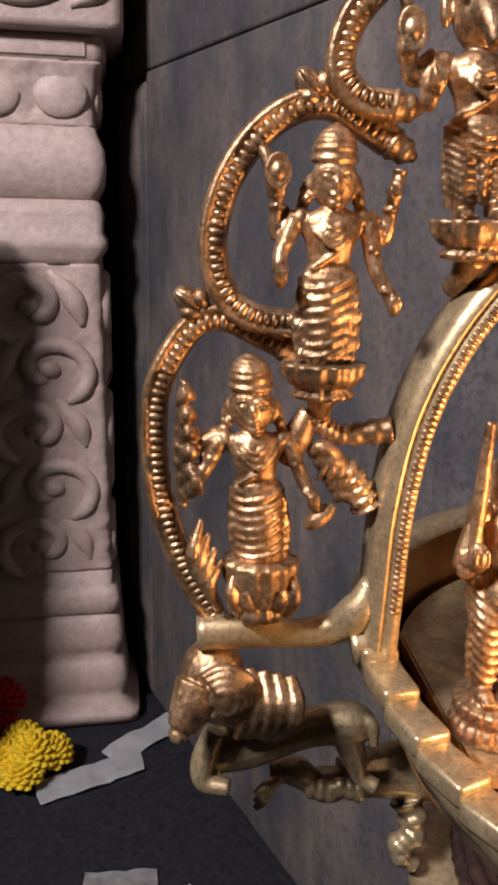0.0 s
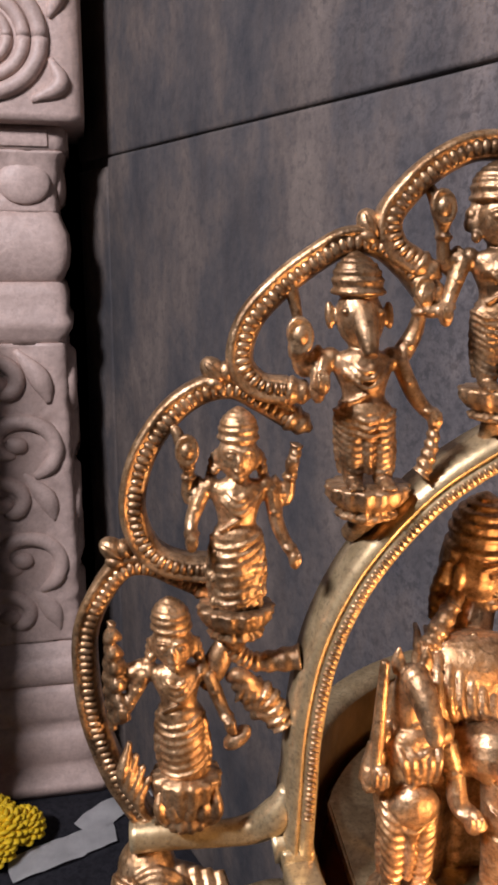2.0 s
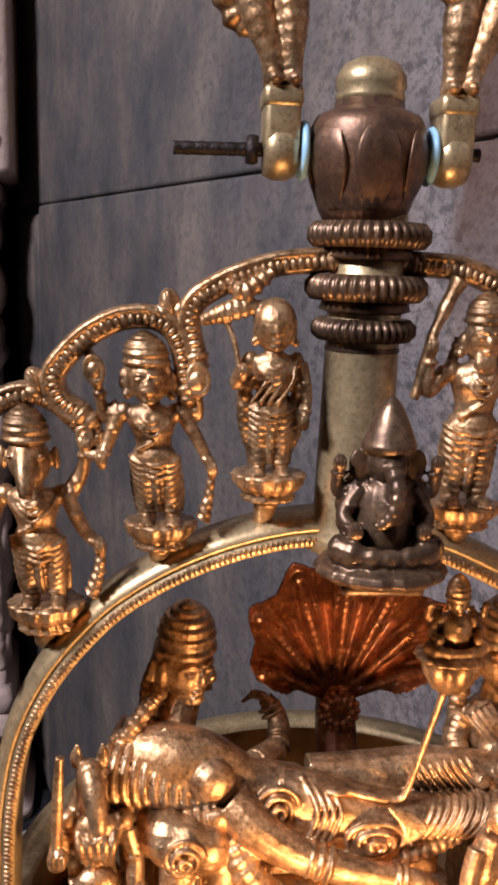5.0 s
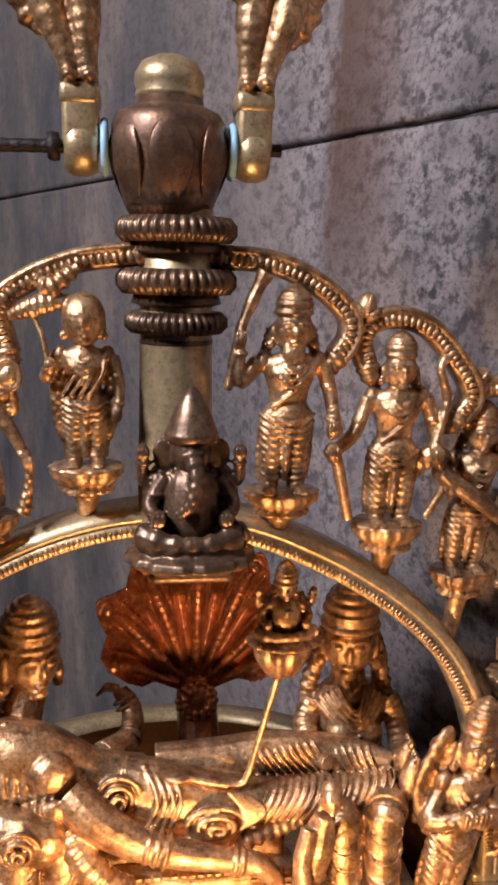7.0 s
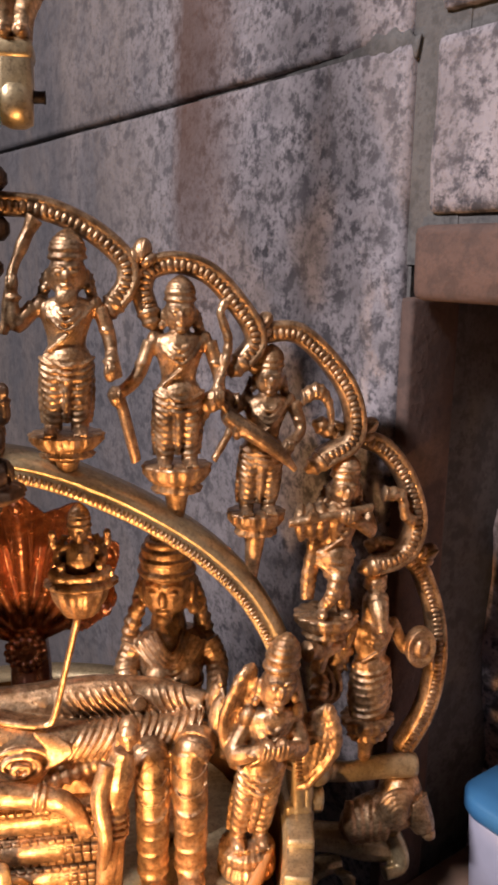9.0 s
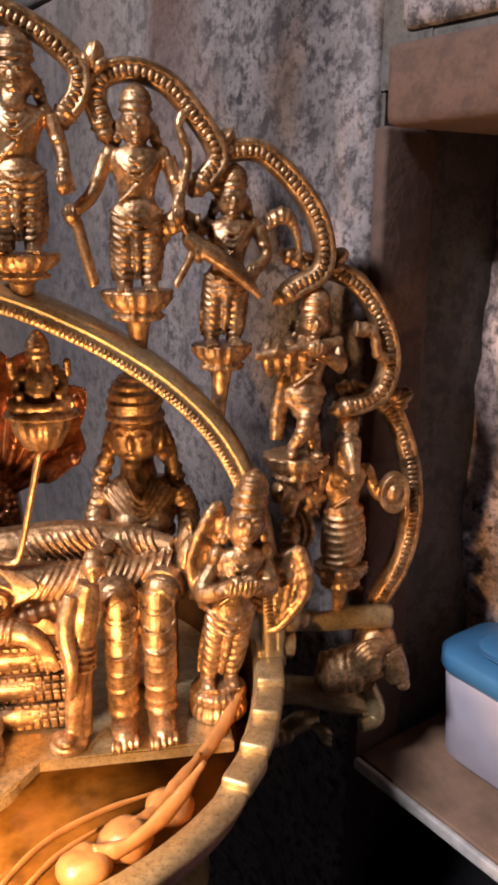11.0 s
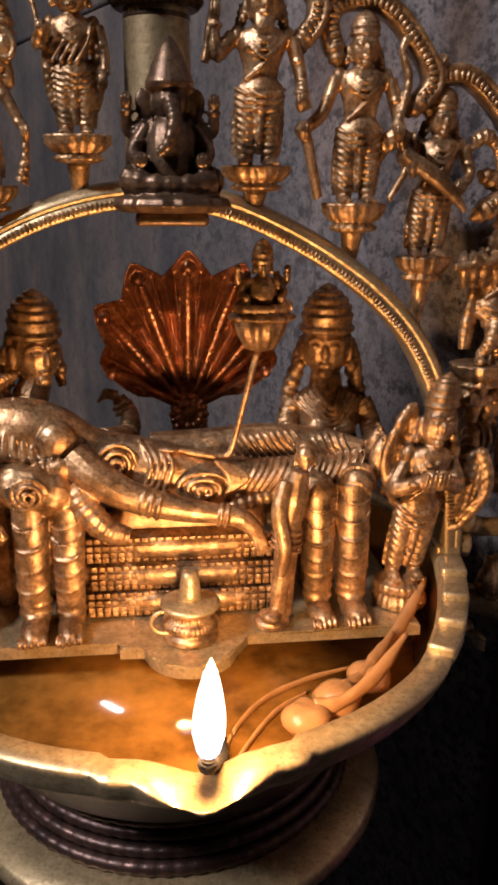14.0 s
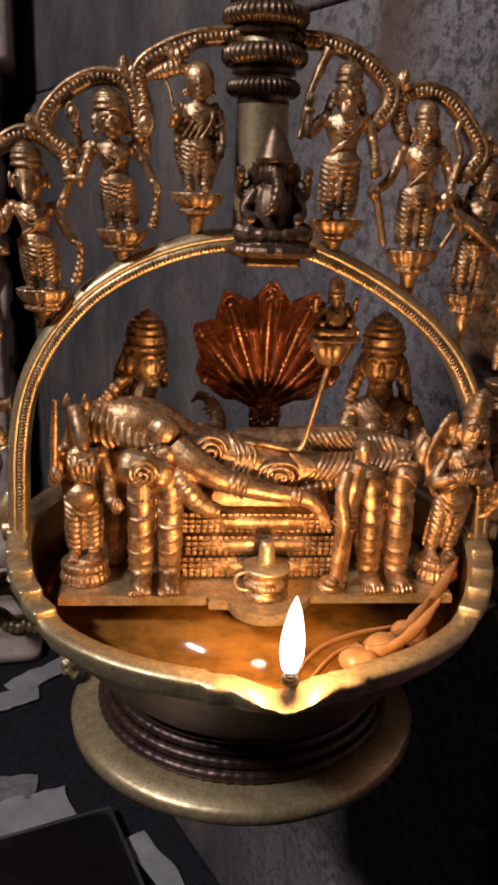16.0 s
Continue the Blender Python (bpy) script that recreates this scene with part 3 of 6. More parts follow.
bm = bmesh.new()
rings = []
for k in range(240):
    a = -180 + k * 1.5
    z, e = rim_height(a), rim_reach(a)
    low = 0.006 * max(0.0, 1 - abs(a - 2.0) / 7.5)
    prof = [(0.03, 1.106), (0.066, 1.110), (0.086, 1.129), (0.109, 1.157), (0.1265 + e * 0.5, z - 0.012), (0.1305 + e, z - 0.003), (0.1300 + e, z - low), (0.1200 + e * 0.8, z - low - 0.0003),
            (0.1185, z - 0.004 - low), (0.1165, 1.171), (0.108, 1.158), (0.085, 1.148), (0.004, 1.144)]
    s, c = math.sin(radians(a)), -math.cos(radians(a))
    rings.append([(BX + r * s, r * c + BY, h) for r, h in prof])
bm.free()
for name, lo, hi, material, label in (("bowl_shell", 0, 5, MAROON, "dark maroon outside of the bowl"), ("bowl_rim", 4, 9, BRASS, "thick brass rim with a wick spout"), ("bowl_inside", 8, 13, INNER, "oily inside of the bowl")):
    bm = bmesh.new()
    verts = [[bm.verts.new(v) for v in ring[lo:hi]] for ring in rings]
    for k in range(240):
        p, q = verts[k], verts[(k + 1) % 240]
        for i in range(len(p) - 1):
            bm.faces.new((p[i], q[i], q[i + 1], p[i + 1]))
    if lo == 0:
        bm.faces.new([v[0] for v in verts][::-1])
    if hi == 13:
        bm.faces.new([v[-1] for v in verts])
    lamp_part(name, bm, material, label)
bm = bmesh.new()
lathe(bm, [(0.0, 1.1610), (0.1105, 1.1615), (0.1125, 1.1625), (0.0, 1.1630)], (BX, BY, 0), 96)
tagged(part("oil", bm, OIL), "dark amber lamp oil filling the brass bowl", "oil")

for s in (-1, 1):
    for k in range(5):
        a = radians(s * (57 + 7.5 * k))
        bm = bmesh.new()
        z = 1.1905 + 0.0034 * k
        slab(bm, (0.1198, -0.0088, z - 0.005), (0.1312, 0.0088, z + 0.0018), 0.0016)
        bmesh.ops.transform(bm, matrix=Matrix.Translation((BX, BY, 0)) @ Matrix.Rotation(a - math.pi / 2, 4, "Z"), verts=bm.verts[:])
        lamp_part("rim_step", bm, BRASS)

# foot
bm = bmesh.new()
lathe(bm, [(0.02, 1.0830), (0.095, 1.0830), (0.1000, 1.0865), (0.1005, 1.0910), (0.0980, 1.0945), (0.085, 1.0965), (0.07, 1.0980), (0.03, 1.0990)], (BX - 0.001, 0.011, 0), 96)
lamp_part("foot", bm, BRASS, "dull brass round foot plate")
bm = bmesh.new()
lathe(bm, [(0.03, 1.0970), (0.078, 1.0980), (0.073, 1.1030), (0.070, 1.1090), (0.070, 1.1150), (0.074, 1.1210), (0.03, 1.1250)], (BX - 0.001, 0.011, 0), 96)
lamp_part("neck", bm, MAROON, "dark brass neck")
for r, z, w in ((0.0815, 1.1000, 0.0034), (0.0785, 1.1055, 0.0032), (0.0752, 1.1110, 0.0032), (0.0765, 1.1185, 0.0028)):
    bm = bmesh.new()
    pts = [(BX - 0.001 + r * math.sin(a), 0.011 - r * math.cos(a), z) for a in np.linspace(0, 2 * math.pi, 241)]
    ringsv = []
    for k, p in enumerate(pts[:-1]):
        a = 2 * math.pi * k / 240
        ww = w * (1 + 0.1 * math.cos(k * math.pi / 1.5 * 1.0))
        ringsv.append([bm.verts.new((BX - 0.001 + (r + ww * math.cos(b)) * math.sin(a), 0.011 - (r + ww * math.cos(b)) * math.cos(a), z + ww * math.sin(b))) for b in np.linspace(0, 2 * math.pi, 8, endpoint=False)])
    for k in range(240):
        p, q = ringsv[k], ringsv[(k + 1) % 240]
        for i in range(8):
            bm.faces.new((p[i], p[(i + 1) % 8], q[(i + 1) % 8], q[i]))
    lamp_part("coil", bm, MAROON, "roped ring round the neck")

# flame and wick
bm = bmesh.new()
lathe(bm, [(0.0012, 0.0), (0.0036, 0.004), (0.0050, 0.010), (0.0049, 0.017), (0.0036, 0.025), (0.0022, 0.031), (0.0003, 0.0360)], (0, 0, 0), 24)
bmesh.ops.transform(bm, matrix=pose(0.0, -0.1240, 1.1925, 0, 2, 0), verts=bm.verts[:])
flame = tagged(part("flame", bm, FLAME), "bright white flame with a blue root on a cotton wick", "flame")
flame.visible_shadow = False
bm = bmesh.new()
tube(bm, [(0.008, -0.077, 1.164), (0.006, -0.100, 1.174), (0.0015, -0.116, 1.1860), (0.0, -0.1245, 1.192), (0.0, -0.126, 1.196)], [0.0022, 0.0026, 0.003, 0.0032, 0.0018], 10, 6, 1.0, (14, 0.08))
tagged(part("wick", bm, CHAR), "charred cotton wick lying in the spout", "wick")


# ---- cast figurines ----
def crown(bm, z0, z1, r, y=0.0, x=0.0):
    """A tall tiered crown with a rounded top."""
    h = z1 - z0
    prof = [(0.94, -0.03), (1.08, 0.0), (1.10, 0.05), (1.06, 0.10), (0.95, 0.12), (0.98, 0.20), (1.0, 0.27), (1.04, 0.30), (1.04, 0.35), (0.92, 0.38), (0.94, 0.46), (0.96, 0.49), (0.94, 0.54), (0.80, 0.57), (0.82, 0.65),
            (0.78, 0.70), (0.60, 0.73), (0.60, 0.79), (0.54, 0.83), (0.36, 0.86), (0.34, 0.91), (0.20, 0.95), (0.10, 0.985), (0.02, 1.0)]
    lathe(bm, [(r * k, z0 + h * f) for k, f in prof], (x, y, 0), 24)


def face(bm, x, y, z, r, h):
    """A head with brow, nose, lips, chin and ear rings."""
    blob(bm, (x, y, z), (r, r * 1.0, h), 14, 10)
    blob(bm, (x, y - r * 0.98, z - h * 0.08), (r * 0.15, r * 0.2, h * 0.27), 8, 6)
    for s in (-1, 1):
        blob(bm, (x + s * r * 0.4, y - r * 0.88, z + h * 0.12), (r * 0.22, r * 0.12, h * 0.09), 8, 6)
        tube(bm, [(x + s * r * 0.12, y - r * 0.97, z + h * 0.3), (x + s * r * 0.42, y - r * 0.92, z + h * 0.38), (x + s * r * 0.72, y - r * 0.66, z + h * 0.25)], r * 0.07, 6, 3)
        blob(bm, (x + s * r * 1.02, y + r * 0.1, z - h * 0.15), (r * 0.18, r * 0.3, h * 0.42), 8, 6)
        blob(bm, (x + s * r * 1.08, y - r * 0.1, z - h * 0.62), (r * 0.24, r * 0.24, r * 0.24), 8, 6)
    blob(bm, (x, y - r * 0.9, z - h * 0.48), (r * 0.3, r * 0.16, h * 0.1), 8, 6)
    blob(bm, (x, y - r * 0.7, z - h * 0.78), (r * 0.36, r * 0.3, h * 0.2), 8, 6)


def arm(bm, pts, r=0.047, bands=True):
    tube(bm, pts, [r * 1.15] + [r] * (len(pts) - 2) + [r * 0.72], 9, 6)
    x, y, z = pts[-1]
    blob(bm, (x, y - 0.01, z), (r * 1.0, r * 0.9, r * 1.15), 8, 6)
    for k in range(-1, 2):
        blob(bm, (x + k * r * 0.55, y - r * 0.9, z + r * 0.15), (r * 0.26, r * 0.3, r * 0.75), 6, 5)
    if bands:
        for f in (0.3, 0.82):
            i = min(len(pts) - 2, int(f * (len(pts) - 1)))
            g = f * (len(pts) - 1) - i
            c = [pts[i][k] + (pts[i + 1][k] - pts[i][k]) * g for k in range(3)]
            blob(bm, c, (r * 1.25, r * 1.25, r * 0.42), 9, 5)


def disc_emblem(bm, x, y, z, r):
    """A wheel emblem with a hub and a raised rim."""
    sub = bmesh.new()
    lathe(sub, [(r * 0.2, -r * 0.3), (r * 0.75, -r * 0.28), (r, -r * 0.34), (r * 1.05, 0), (r, r * 0.34), (r * 0.75, r * 0.28), (r * 0.5, r * 0.2), (r * 0.35, r * 0.4), (r * 0.1, r * 0.45)], (0, 0, 0), 28)
    merge(bm, sub, pose(x, y, z, 90, 0, 0))


def deity(chin=0.64, head="crown", arms=(), stance="stand"):
    """A standing cast figure, one unit high, facing -y; returns a bmesh."""
    bm = bmesh.new()
    sh, hip = chin - 0.035, chin * 0.56
    if stance == "stand":
        for s in (-1, 1):
            tube(bm, [(s * 0.066, -0.01, 0.015), (s * 0.066, -0.02, hip * 0.45), (s * 0.060, -0.005, hip * 1.02)], [0.045, 0.056, 0.072], 14, 6, 0.95)
            for k in range(9):
                z, r = 0.07 + (hip - 0.10) * k / 8, 0.052 + 0.018 * k / 8
                tube(bm, [(s * (0.066 + r * 1.0 * math.sin(a)), -0.014 - r * 0.95 * math.cos(a), z + 0.022 * math.sin(a) ** 2 + 0.012 * math.sin(a)) for a in np.linspace(-1.7, 1.7, 9)], 0.0085, 6, 2)
            blob(bm, (s * 0.072, -0.065, 0.022), (0.040, 0.070, 0.026), 10, 7)
            for k in range(4):
                blob(bm, (s * 0.072 + (k - 1.5) * 0.019, -0.128, 0.016), (0.009, 0.018, 0.013), 6, 5)
            tube(bm, [(s * 0.118, 0.02, 0.05), (s * 0.126, 0.015, hip * 0.5), (s * 0.112, 0.01, hip)], [0.014, 0.020, 0.024], 8, 5, 0.8, (7, 0.14))
        tube(bm, [(0, -0.05, 0.06), (0, -0.075, hip * 0.5), (0, -0.06, hip)], [0.014, 0.020, 0.030], 8, 5, 0.8, (7, 0.12))
    elif stance == "cross":
        tube(bm, [(0.1, -0.03, 0.02), (0.06, -0.05, hip * 0.4), (-0.05, -0.01, hip)], [0.040, 0.054, 0.075], 12, 6, 0.95, (9, 0.08))
        tube(bm, [(-0.05, -0.07, 0.06), (0.0, -0.1, hip * 0.45), (0.06, -0.01, hip)], [0.038, 0.052, 0.075], 12, 6, 0.95, (9, 0.08))
        blob(bm, (0.1, -0.08, 0.022), (0.042, 0.07, 0.026), 8, 6)
        blob(bm, (-0.06, -0.11, 0.04), (0.04, 0.06, 0.03), 8, 6)
        tube(bm, [(-0.14, 0.0, 0.1), (-0.15, 0.0, hip * 0.7), (-0.13, 0.0, sh)], [0.05, 0.06, 0.04], 10, 6, 0.7, (8, 0.08))
    else:
        tube(bm, [(0, 0, 0.0), (0, -0.02, hip * 0.35), (0, -0.02, hip * 0.8), (0, 0, hip * 1.05)], [0.120, 0.118, 0.112, 0.098], 18, 6, 0.75)
        for k in range(7):
            z = 0.05 + (hip - 0.08) * k / 6
            tube(bm, [(0.118 * math.sin(a), -0.018 - 0.090 * math.cos(a), z + 0.030 * math.sin(a) + 0.02 * math.sin(a) ** 2) for a in np.linspace(-1.8, 1.8, 11)], 0.0100, 6, 2)
        for s in (-1, 1):
            tube(bm, [(s * 0.11, -0.02, 0.02), (s * 0.13, -0.02, hip * 0.45), (s * 0.11, 0, hip)], [0.022, 0.030, 0.024], 8, 5, 0.8, (6, 0.14))
    # waist cloth, belt, torso
    tube(bm, [(0, 0, hip - 0.06), (0, -0.005, hip), (0, 0, hip + 0.05)], [0.105, 0.120, 0.098], 18, 5, 0.80)
    for dz, r in ((-0.035, 0.122), (0.0, 0.130), (0.03, 0.120)):
        blob(bm, (0, 0, hip + dz), (r, r * 0.84, 0.012), 18, 5)
    for k in range(3):
        zc = hip - 0.03 - 0.035 * k
        tube(bm, [(-0.112, -0.04, zc + 0.05), (0, -0.108 + 0.008 * k, zc - 0.005), (0.112, -0.04, zc + 0.05)], 0.010, 7, 5)
    tube(bm, [(0, 0, hip + 0.03), (0, -0.01, hip + (sh - hip) * 0.4), (0, -0.005, sh - 0.03), (0, 0.01, sh + 0.02)], [0.095, 0.098, 0.135, 0.085], 18, 6, 0.70)
    for s in (-1, 1):
        blob(bm, (s * 0.135, 0, sh - 0.01), (0.052, 0.052, 0.05), 10, 8)
        blob(bm, (s * 0.055, -0.062, sh - 0.065), (0.052, 0.030, 0.040), 10, 6)
    tube(bm, [(0, 0, sh - 0.03), (0, -0.01, chin + 0.03)], 0.055, 10, 4)
    for k, w in enumerate((0.070, 0.098, 0.120)):
        tube(bm, [(-w, -0.02, sh + 0.015 - 0.006 * k), (-w * 0.55, -0.095, sh - 0.03 - 0.022 * k), (0, -0.116, sh - 0.05 - 0.036 * k), (w * 0.55, -0.095, sh - 0.03 - 0.022 * k), (w, -0.02, sh + 0.015 - 0.006 * k)], 0.0105, 7, 5, 1.0, (14, 0.14))
    tube(bm, [(0.12, -0.05, sh - 0.01), (0.04, -0.105, sh - 0.12), (-0.09, -0.075, hip + 0.04)], 0.011, 6, 5)
    for a in arms:
        arm(bm, a)
    # head
    top = 1.0
    fh = (top - chin) * 0.33 if head != "bald" else (top - chin) * 0.5
    fr = min(0.122, fh * 0.92)
    zc = chin + fh * 0.95
    if head == "none":
        return bm
    if head == "bald":
        blob(bm, (0, -0.015, zc + fh * 0.06), (fr * 1.05, fr * 1.1, fh * 1.02), 16, 12)
        face(bm, 0, -0.034, zc - fh * 0.05, fr * 0.88, fh * 0.82)
    elif head == "boar":
        blob(bm, (0, -0.01, zc), (fr * 0.86, fr * 0.95, fh), 14, 10)
        tube(bm, [(0, -0.06, zc + 0.03), (0, -0.15, zc - 0.05), (0, -0.2, zc - 0.14)], [0.066, 0.05, 0.030], 12, 6)
        for s in (-1, 1):
            blob(bm, (s * fr * 0.6, -0.09, zc + 0.03), (0.022, 0.016, 0.014), 8, 6)
            blob(bm, (s * fr * 1.05, 0, zc + 0.01), (0.025, 0.03, 0.06), 8, 6)
        crown(bm, chin + fh * 1.7, top, fr * 0.9, -0.005)
    elif head == "horse":
        tube(bm, [(0, 0.01, chin - 0.02), (0, -0.02, zc + 0.03), (0, -0.1, zc - 0.0), (0, -0.18, zc - 0.12)], [0.075, 0.085, 0.06, 0.036], 12, 6)
        for s in (-1, 1):
            blob(bm, (s * 0.05, 0.0, zc + 0.14), (0.024, 0.02, 0.07), 8, 6, (0, s * 10, 0))
            blob(bm, (s * 0.055, -0.075, zc + 0.03), (0.016, 0.016, 0.014), 8, 6)
        crown(bm, chin + fh * 2.0, top, fr * 0.75, 0.01)
    elif head == "lion":
        face(bm, 0, -0.03, zc, fr * 0.95, fh * 0.95)
        for k in range(9):
            a = math.pi * (0.0 + k / 8)
            blob(bm, (fr * 1.15 * math.cos(a), 0.0, zc + fh * 0.1 + fh * 0.85 * math.sin(a) - 0.03), (0.035, 0.04, 0.035), 8, 6)
        crown(bm, chin + fh * 1.65, top, fr * 1.05, -0.005)
        blob(bm, (0, -0.03 - fr, zc - fh * 0.3), (fr * 0.45, fr * 0.4, fh * 0.26), 10, 6)
    else:
        face(bm, 0, -0.015, zc, fr, fh)
        crown(bm, chin + fh * 1.65, top, fr * 0.93, -0.005)
        for s in (-1, 1):
            tube(bm, [(s * fr * 1.0, 0.02, zc), (s * fr * 1.25, 0.03, chin), (s * 0.15, 0.02, sh)], [0.03, 0.03, 0.02], 8, 5, 0.8, (6, 0.15))
        if head == "beard":
            tube(bm, [(0, -fr * 0.75, chin + 0.04), (0, -fr * 0.90, chin - 0.02), (0, -fr * 0.8, chin - 0.10)], [0.055, 0.048, 0.010], 12, 6, 0.5, (8, 0.05))
    return bm


def lotus(name, x, y, z0, z1, r, stem=None, parent_part=True):
    """A lotus pedestal from z0 up to z1, with petals and an optional stem down to a point."""
    h = z1 - z0
    bm = bmesh.new()
    lathe(bm, [(r * 0.45, z0), (r * 0.72, z0 + h * 0.08), (r * 0.78, z0 + h * 0.2), (r * 0.62, z0 + h * 0.32), (r * 0.8, z0 + h * 0.42), (r * 1.02, z0 + h * 0.72), (r * 1.0, z0 + h * 0.86), (r * 1.05, z0 + h * 0.93), (r * 1.0, z1), (r * 0.3, z1 + h * 0.02)],
          (x, y, 0), 56, 0.86, (14, 0.12))
    if stem:
        tube(bm, [(x, y, z0 + h * 0.2), ((x + stem[0]) / 2, (y + stem[1]) / 2, (z0 + stem[2]) / 2), stem], [r * 0.42, r * 0.3, r * 0.26], 10, 5)
    return bm


ARCH_FIGURES = [
    # x at feet, x at crown, y, height of feet and crown, pedestal foot and radius, chin, head, stance, stem end, label, arms
    (-0.1680, -0.1728, 0.001, 1.2335, 1.2962, 1.2130, 0.0108, 0.64, "crown", "skirt", None, "cast brass figurine with wrapped cloth and tall crown",
     [[(-0.17, 0, 0.58), (-0.27, -0.01, 0.46), (-0.33, -0.06, 0.4)], [(-0.17, 0.02, 0.6), (-0.3, 0.02, 0.58), (-0.38, 0.0, 0.68)], [(0.17, 0, 0.58), (0.24, -0.03, 0.42), (0.3, -0.09, 0.33)]]),
    (-0.1520, -0.1515, -0.001, 1.2935, 1.3565, 1.2825, 0.0112, 0.66, "crown", "skirt", (-0.152, 0.005, 1.274), "cast brass figurine with scaled lower body and crown",
     [[(-0.17, 0, 0.6), (-0.25, -0.05, 0.46), (-0.25, -0.12, 0.38)], [(-0.17, 0.02, 0.62), (-0.27, 0.02, 0.56), (-0.27, -0.02, 0.72)], [(0.17, 0.02, 0.62), (0.28, 0.02, 0.55), (0.3, -0.02, 0.72)], [(0.17, 0, 0.6), (0.22, -0.03, 0.42), (0.33, -0.08, 0.27)]]),
    (-0.1127, -0.1189, -0.003, 1.3325, 1.4010, 1.3215, 0.0120, 0.60, "boar", "stand", (-0.1155, 0.005, 1.3135), "cast brass boar-headed figurine with raised palm and long staff",
     [[(-0.17, 0, 0.55), (-0.24, -0.08, 0.42), (-0.22, -0.15, 0.48)], [(-0.17, 0.02, 0.57), (-0.3, 0.0, 0.52), (-0.34, -0.03, 0.6)], [(0.17, 0, 0.55), (0.25, -0.02, 0.4), (0.36, -0.03, 0.3)], [(0.18, 0.03, 0.55), (0.28, 0.03, 0.66), (0.33, 0, 0.8)]]),
    (-0.0743, -0.0804, -0.003, 1.3615, 1.4255, 1.3515, 0.0114, 0.63, "lion", "stand", (-0.0750, 0.005, 1.3405), "cast brass lion-faced figurine with mane and mace",
     [[(-0.17, 0, 0.58), (-0.26, -0.02, 0.44), (-0.32, -0.06, 0.34)], [(-0.17, 0.02, 0.6), (-0.28, 0.01, 0.56), (-0.3, -0.02, 0.74)], [(0.17, 0.02, 0.6), (0.28, 0.02, 0.58), (0.28, -0.02, 0.74)], [(0.17, 0, 0.58), (0.27, -0.03, 0.44), (0.35, -0.04, 0.3)]]),
    (-0.0387, -0.0387, -0.006, 1.3795, 1.4370, 1.3695, 0.0116, 0.70, "bald", "stand", (-0.040, 0.005, 1.356), "cast brass bald youth figurine carrying an umbrella",
     [[(-0.16, 0, 0.64), (-0.25, -0.06, 0.53), (-0.2, -0.13, 0.6)], [(0.17, 0, 0.64), (0.22, -0.02, 0.46), (0.2, -0.07, 0.32)]]),
    (0.0285, 0.0312, -0.004, 1.3695, 1.4415, 1.3600, 0.0126, 0.68, "beard", "stand", (0.0275, 0.005, 1.348), "cast brass bearded figurine with a raised axe",
     [[(-0.17, 0, 0.62), (-0.28, -0.03, 0.55), (-0.3, -0.05, 0.74)], [(0.17, 0, 0.62), (0.24, -0.02, 0.45), (0.24, -0.08, 0.32)]]),
    (0.0685, 0.0702, -0.001, 1.3560, 1.4262, 1.3445, 0.0122, 0.71, "crown", "stand", (0.0685, 0.005, 1.330), "cast brass archer figurine with bow and arrow",
     [[(-0.16, 0, 0.65), (-0.25, -0.03, 0.48), (-0.4, -0.05, 0.38)], [(0.17, 0, 0.65), (0.24, -0.02, 0.48), (0.23, -0.1, 0.38)]]),
    (0.1000, 0.1050, 0.003, 1.3350, 1.4010, 1.3245, 0.0108, 0.71, "crown", "stand", (0.0985, 0.005, 1.304), "cast brass figurine shouldering a plough",
     [[(-0.17, 0, 0.65), (-0.28, -0.04, 0.6), (-0.2, -0.13, 0.52)], [(0.17, 0, 0.65), (0.25, -0.02, 0.5), (0.13, -0.12, 0.42)]]),
    (0.1310, 0.1378, 0.006, 1.2885, 1.3570, 1.2775, 0.0128, 0.69, "crown", "cross", (0.128, 0.005, 1.262), "cast brass flute player figurine standing cross-legged",
     [[(-0.17, 0, 0.63), (-0.27, -0.05, 0.54), (-0.24, -0.12, 0.66)], [(0.17, 0, 0.63), (0.2, -0.08, 0.54), (0.0, -0.14, 0.66)]]),
    (0.1535, 0.1545, 0.012, 1.2350, 1.3030, 1.2240, 0.0112, 0.68, "horse", "skirt", (0.154, 0.014, 1.212), "cast brass horse-headed figurine with a round shield",
     [[(-0.15, 0, 0.62), (-0.25, -0.02, 0.45), (-0.34, -0.03, 0.62)], [(0.15, 0, 0.62), (0.24, -0.02, 0.48), (0.34, -0.04, 0.55)]]),
]


